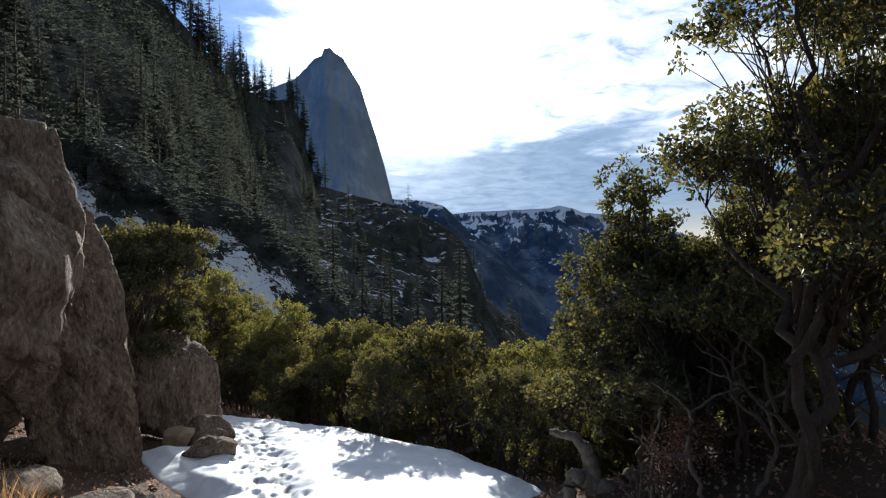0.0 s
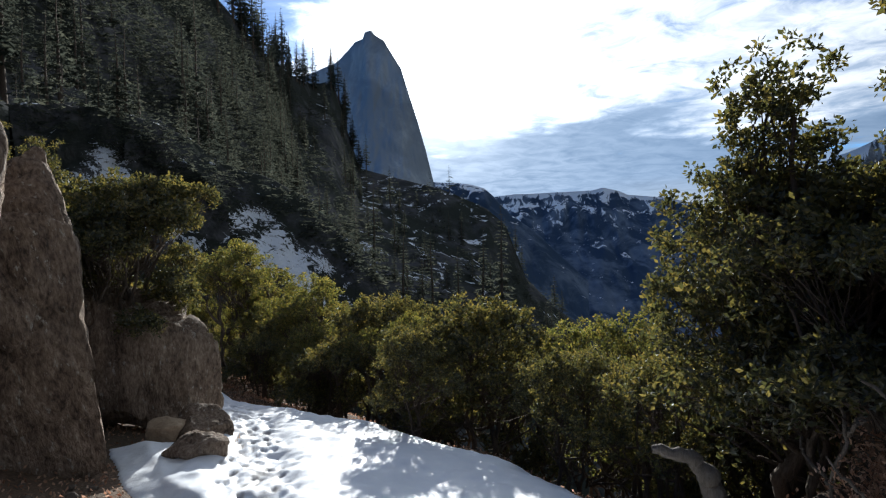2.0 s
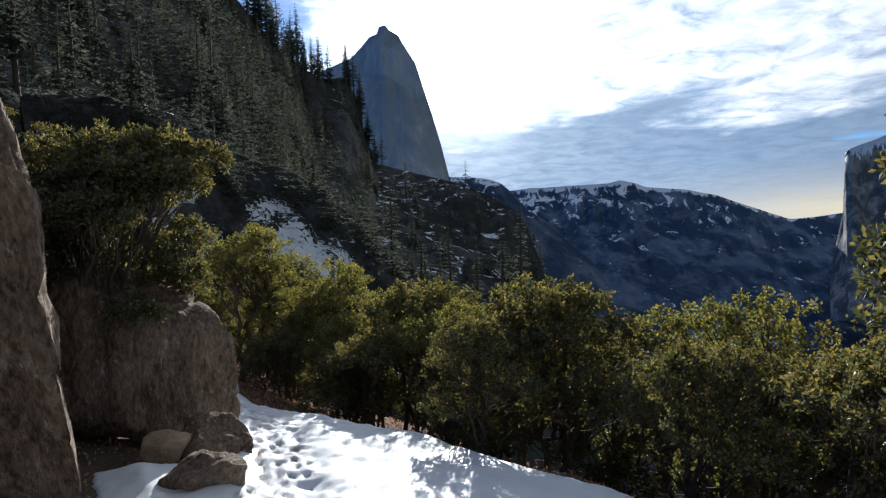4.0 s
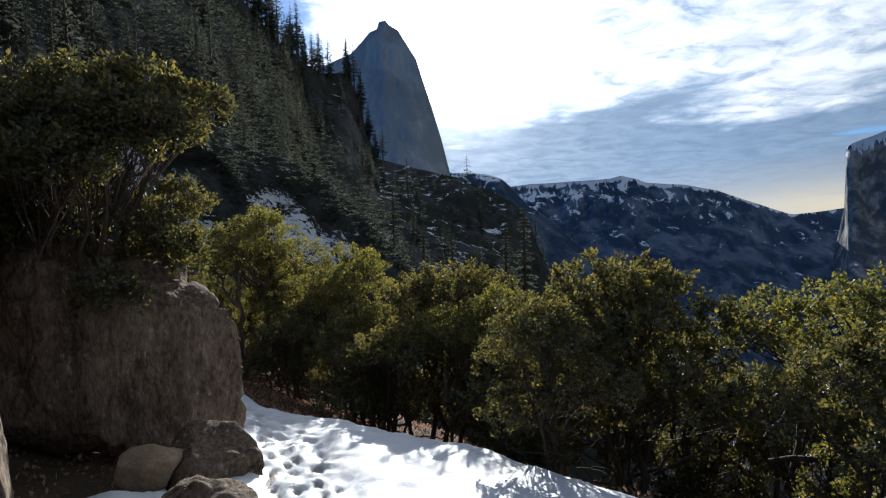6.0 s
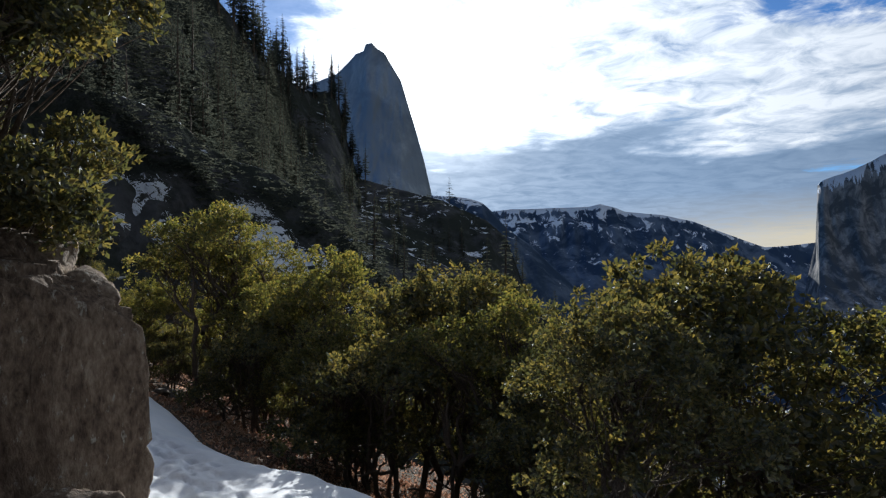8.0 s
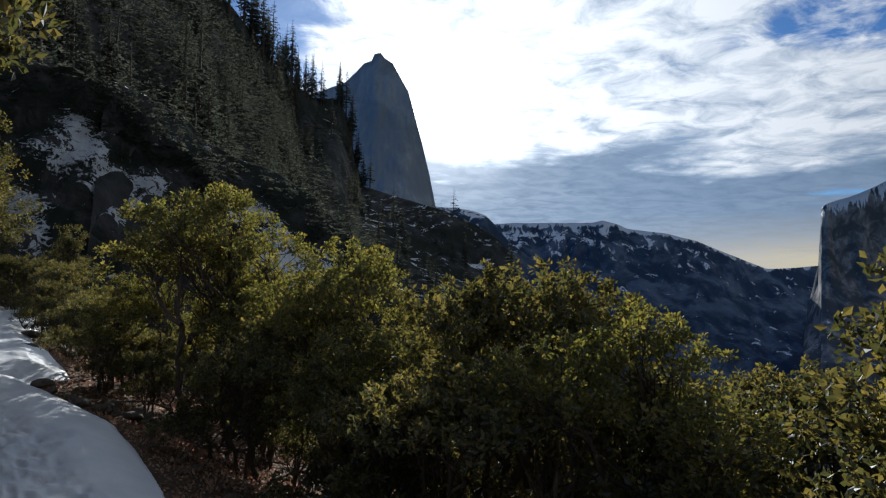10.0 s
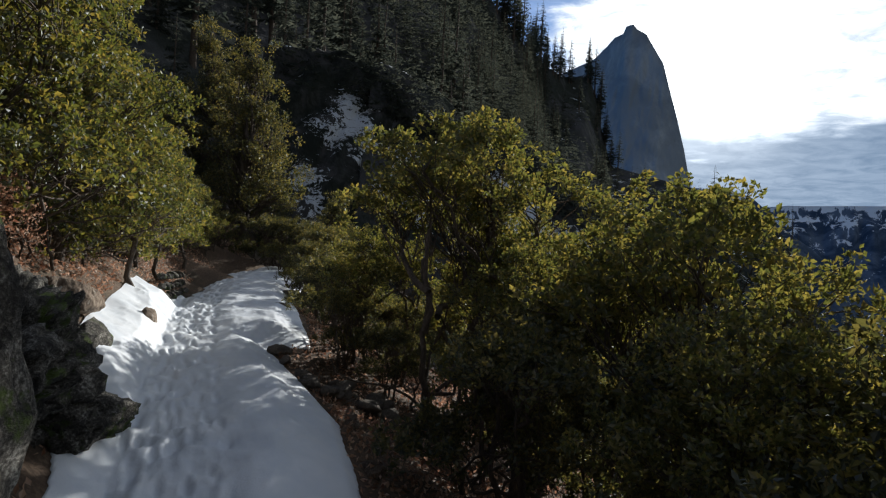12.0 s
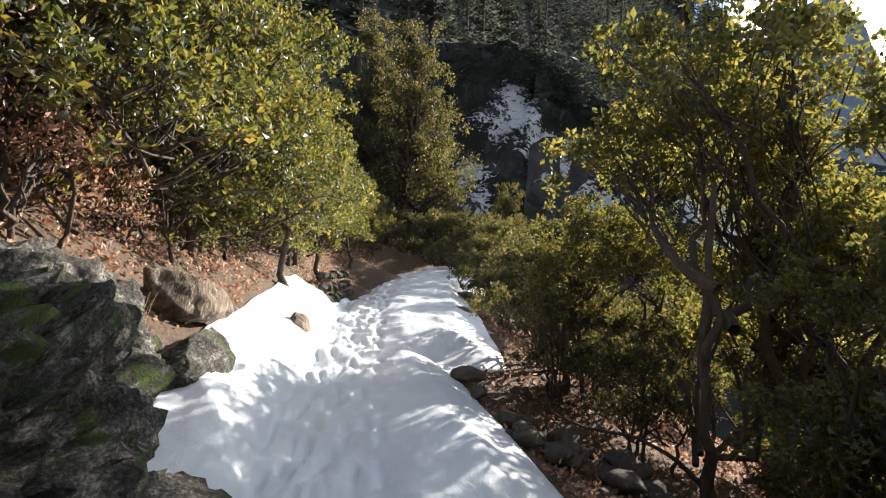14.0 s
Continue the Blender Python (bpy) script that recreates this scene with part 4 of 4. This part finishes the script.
boulder("boulder", -8.0, 14.7, (1.1, 1.2, 1.9), 9, "pale lichen-covered upright rock", rz=30, cuts=12, detail=5, bulge=0.7, material=MOSSY, sink=0.2)
boulder("rock", -11.7, 17.65, (1.1, 0.5, 0.5), 10, "tilted angular rock bedded in the leafy bank", material=GRANITE, rz=120, lean=(12, 22), cuts=14, chips=10, detail=5, bulge=0.85, rough=0.06, groove=0.0, sink=0.12, category="rock")
boulder("rock", -11.0, 17.5, (1.3, 0.5, 0.4), 11, "dark low slab at the snow's edge", rz=140, cuts=9, detail=5, bulge=0.7, material=MOSSY, sink=0.12, category="rock")
boulder("rock", -12.7, 19.45, (0.6, 0.28, 0.34), 13, "small dark rock poking through the snow", rz=120, cuts=8, detail=4, sink=-0.08, category="rock")
for i, (x, y, q) in enumerate([(-13.65, 23.3, 0.42), (-12.8, 22.2, 0.36), (-10.9, 20.35, 0.26), (-10.45, 20.0, 0.22), (-15.4, 25.6, 0.4)]):
    boulder("rock", x, y, (q * 1.4, q, q * 0.7), 20 + i, "dark rock showing at the snow's edge", rz=40 * i, cuts=14, detail=4, bulge=0.65, sink=0.02, material=STONE, category="rock", group="snow edge rocks")

# cracked ledge in front of the boulders, and grass tufts on it
for i, (x, y, a, b, c) in enumerate([(-3.9, 6.6, 1.2, 0.8, 0.4), (-3.2, 6.0, 0.9, 0.6, 0.3), (-4.8, 6.3, 1.1, 0.8, 0.45), (-3.4, 7.3, 0.7, 0.5, 0.28), (-2.6, 5.4, 0.6, 0.5, 0.22), (-4.2, 7.4, 0.8, 0.5, 0.3), (1.1, 6.2, 0.8, 0.5, 0.25), (0.7, 8.7, 0.5, 0.35, 0.25), (0.2, 9.4, 0.45, 0.3, 0.22), (-0.2, 10.3, 0.4, 0.3, 0.2)]):
    boulder("rock", x, y, (a, b, c), 40 + i, "flaky weathered brown ledge rock" if i < 6 else "grey rock bordering the snow", rz=35 * i, cuts=10, detail=4, bulge=0.65, sink=0.1, category="rock", group="ledge rocks")


def pebbles(name, spots, seed, label, group, low=0.1, high=0.3, material=None):
    rng = np.random.default_rng(seed)
    shapes = [rock_mesh(name, (1, rng.uniform(0.6, 0.9), rng.uniform(0.45, 0.7)), seed * 10 + k, cuts=9, detail=3, material=material or STONE, bulge=0.75) for k in range(5)]
    for x, y, up in spots:
        ob = new(name, shapes[rng.integers(5)])
        ob.matrix_world = pose(x, y, height(x, y) + up - 0.03, rng.uniform(-15, 15), rng.uniform(-15, 15), rng.uniform(0, 360)) @ Matrix.Scale(rng.uniform(low, high), 4)
        tagged(ob, label, "stone", group)


rng = np.random.default_rng(8)
pebbles("stone", [(-9.35 + rng.normal(0, 0.3), 20.1 + rng.normal(0, 0.32), rng.uniform(0, 0.12)) for _ in range(34)], 3, "loose broken stone in the heap below the trail", "stone heap", 0.12, 0.34)
pebbles("stone", [(-9.2 + 3.5 * k + rng.normal(0, 0.12), 19.7 - 3.3 * k + rng.normal(0, 0.15), 0.0) for k in np.linspace(-0.4, 1.0, 34)], 4, "dark stone along the trail's outer edge", "trail edge stones", 0.1, 0.25, GRANITE)
# dry-laid retaining wall at the bend
wall = [(-15.3 - 0.15 * c - 0.08 * r, 21.7 + 0.165 * c, 0.04 + 0.15 * r) for r in range(3) for c in range(12)]
pebbles("stone", wall, 5, "mossy stone of the low dry-laid wall at the bend", "retaining wall", 0.2, 0.28, MOSSY)
pebbles("stone", [(-4.6 + rng.normal(0, 0.5), 8.3 + rng.normal(0, 0.5), 0.0) for _ in range(18)], 6, "small stone in the dirt beside the boulder", "dirt stones", 0.06, 0.16)


# ---- litter, grass and dead wood ----
def litter(name, count, area, seed, size, mat, label, keep=None):
    rng = np.random.default_rng(seed)
    x, y = rng.uniform(area[0], area[1], count), rng.uniform(area[2], area[3], count)
    d = side(x, y)
    ok = (snow_depth(y, d, y) < -0.02) if keep is None else keep(d) & (snow_depth(y, d, y) < 0.0)
    x, y = x[ok], y[ok]
    c = np.stack([x, y, land(x, y) + rng.uniform(0.005, 0.05, len(x))], 1)
    v, f = leaves(rng, c, 0.02, 1, size, size * 0.55, droop=0.1)
    ob = new(name, mesh_of(name, v, f, mat, False))
    tagged(ob, label, "leaf litter", kind="stuff")


litter("leaf_litter", 90000, (-24, -9, 14.5, 31), 1, 0.06, DRYLEAF, "fallen brown oak leaves covering the bank", lambda d: d < -0.7)
litter("leaf_litter", 30000, (-9, 5, 3, 20), 2, 0.06, DRYLEAF, "fallen brown oak leaves under the oaks")

litter("leaf_litter", 60000, (-15, -2, 15, 34), 3, 0.06, DRYLEAF, "fallen brown leaves below the trail's outer edge", lambda d: d > 0.8)


def grass_tuft(x, y, seed, h, count, label):
    rng = np.random.default_rng(seed)
    root = np.zeros((count, 3))
    root[:, :2] = rng.normal(0, 0.10, (count, 2))
    tip = root + np.stack([rng.normal(0, 0.45, count), rng.normal(0, 0.45, count), rng.uniform(0.5, 1.1, count)], 1) * h
    sd = np.stack([rng.normal(size=count), rng.normal(size=count), np.zeros(count)], 1) * 0.004
    mid = (root + tip) / 2 + np.array((0, 0, 0.12 * h))
    v = np.stack([root - sd, root + sd, mid + sd * 0.8, mid - sd * 0.8, tip], 1).reshape(-1, 3)
    b = np.arange(count)[:, None] * 5
    f = np.concatenate([b + np.array([[0, 1, 2, 3]]), b + np.array([[3, 2, 4, 4]])])
    me = bpy.data.meshes.new("grass_tuft")
    me.from_pydata(v.tolist(), [], [tuple(dict.fromkeys(q)) for q in f.tolist()])
    me.materials.append(GRASS)
    ob = new("grass_tuft", me)
    ob.matrix_world = pose(x, y, height(x, y) - 0.02)
    tagged(ob, label, "grass", "grass tufts")


for i, (x, y, h, n) in enumerate([(-4.4, 5.9, 0.5, 90), (-4.0, 5.5, 0.4, 70), (-4.9, 5.7, 0.55, 90), (-3.6, 5.2, 0.3, 60), (-3.9, 10.75, 0.32, 80), (-3.7, 10.35, 0.2, 60), (-4.15, 11.1, 0.3, 70), (-3.5, 10.15, 0.15, 50), (-11.0, 17.0, 0.3, 50)]):
    grass_tuft(x, y, 60 + i, h, n, "tuft of dry straw-coloured grass")


def snag(name, x, y, limbs, label, mat=None, rz=0.0):
    root = new(name)
    rng = np.random.default_rng(int(abs(x * 100 + y * 10)))
    for i, (pts, r0, r1) in enumerate(limbs):
        pts = np.array(pts, float)
        k = np.linspace(0, len(pts) - 1, 5 * len(pts))
        p = np.stack([np.interp(k, range(len(pts)), pts[:, c]) for c in range(3)], 1)
        p[1:-1] = (p[:-2] + 2 * p[1:-1] + p[2:]) / 4 + rng.normal(0, 0.012, (len(p) - 2, 3))
        part("trunk" if i == 0 else "limb", *tube(p, np.linspace(r0, r1, len(p)) * rng.uniform(0.85, 1.2, len(p)), 10), mat or DEADWOOD, root)
    root.matrix_basis = pose(x, y, height(x, y), 0, 0, rz)
    return tagged(root, label, "dead wood")


snag("dead_stump", 1.75, 7.1, [([(0, 0, -0.2), (0.02, 0.02, 0.25), (-0.06, 0, 0.5), (-0.2, -0.02, 0.68), (-0.5, 0, 0.72)], 0.13, 0.035), ([(0, 0, 0.1), (-0.22, -0.05, 0.2), (-0.3, -0.1, 0.1), (-0.28, -0.1, -0.15)], 0.11, 0.07), ([(0, 0, 0.0), (0.15, -0.1, 0.1), (0.4, -0.2, -0.1)], 0.09, 0.04)], "bleached twisted dead stump with a curved horn")
snag("dead_log", 2.75, 6.7, [([(0, 0, -0.3), (0.05, 0, 0.4), (-0.05, 0, 0.8), (-0.45, 0.05, 1.0)], 0.15, 0.05), ([(0, 0, 0.3), (-0.35, -0.05, 0.1), (-0.75, -0.1, -0.05)], 0.13, 0.07), ([(0, 0, 0.7), (0.3, 0.1, 0.95), (0.45, 0.1, 1.3)], 0.09, 0.03)], "dark twisted dead oak trunk with broken limbs", BARK)
snag("dead_branch", 2.55, 4.9, [([(-0.1, 0, 0.02), (0.1, 0, 0.2), (0.2, 0, 0.05), (0.32, 0, 0.12)], 0.05, 0.02), ([(0.1, 0, 0.15), (0.0, 0.1, 0.3)], 0.03, 0.015)], "pale piece of dead branch on the ground")
# bare bent twigs under the tall oak
for i, (x, y, rz) in enumerate([(2.5, 5.6, 0), (2.9, 5.5, 140), (2.2, 6.3, 250)]):
    snag("dead_branch", x, y, [([(0, 0, 0), (-0.2, 0, 0.5), (-0.1, 0.1, 0.9), (-0.5, 0.1, 1.2)], 0.025, 0.008), ([(-0.1, 0.1, 0.9), (0.2, 0.1, 1.1), (0.5, 0, 1.15)], 0.014, 0.005), ([(-0.2, 0, 0.5), (-0.6, -0.1, 0.6), (-0.8, -0.1, 0.85)], 0.014, 0.005)], "bare bent dead branch among the brush", None, rz)
# dry reddish brush at the foot of the bank shrubs
dry = plant("dry_brush", oak_parts(15, 0.9, 0.7, stems=5, clumps=40, per=22, leaf=(0.06, 0.03), low=0.1, clump_r=0.2, bare=12), DRYLEAF, "dry brush with curled red-brown leaves", "shrub")
put_copies(dry, [(-11.7, 16.8, 0, 0.9), (-12.2, 16.3, 90, 1.0), (-12.4, 17.4, 200, 0.6), (-11.4, 16.2, 40, 0.8), (2.7, 6.6, 120, 0.7), (2.4, 6.1, 300, 0.6), (-12.9, 16.6, 150, 1.1)])
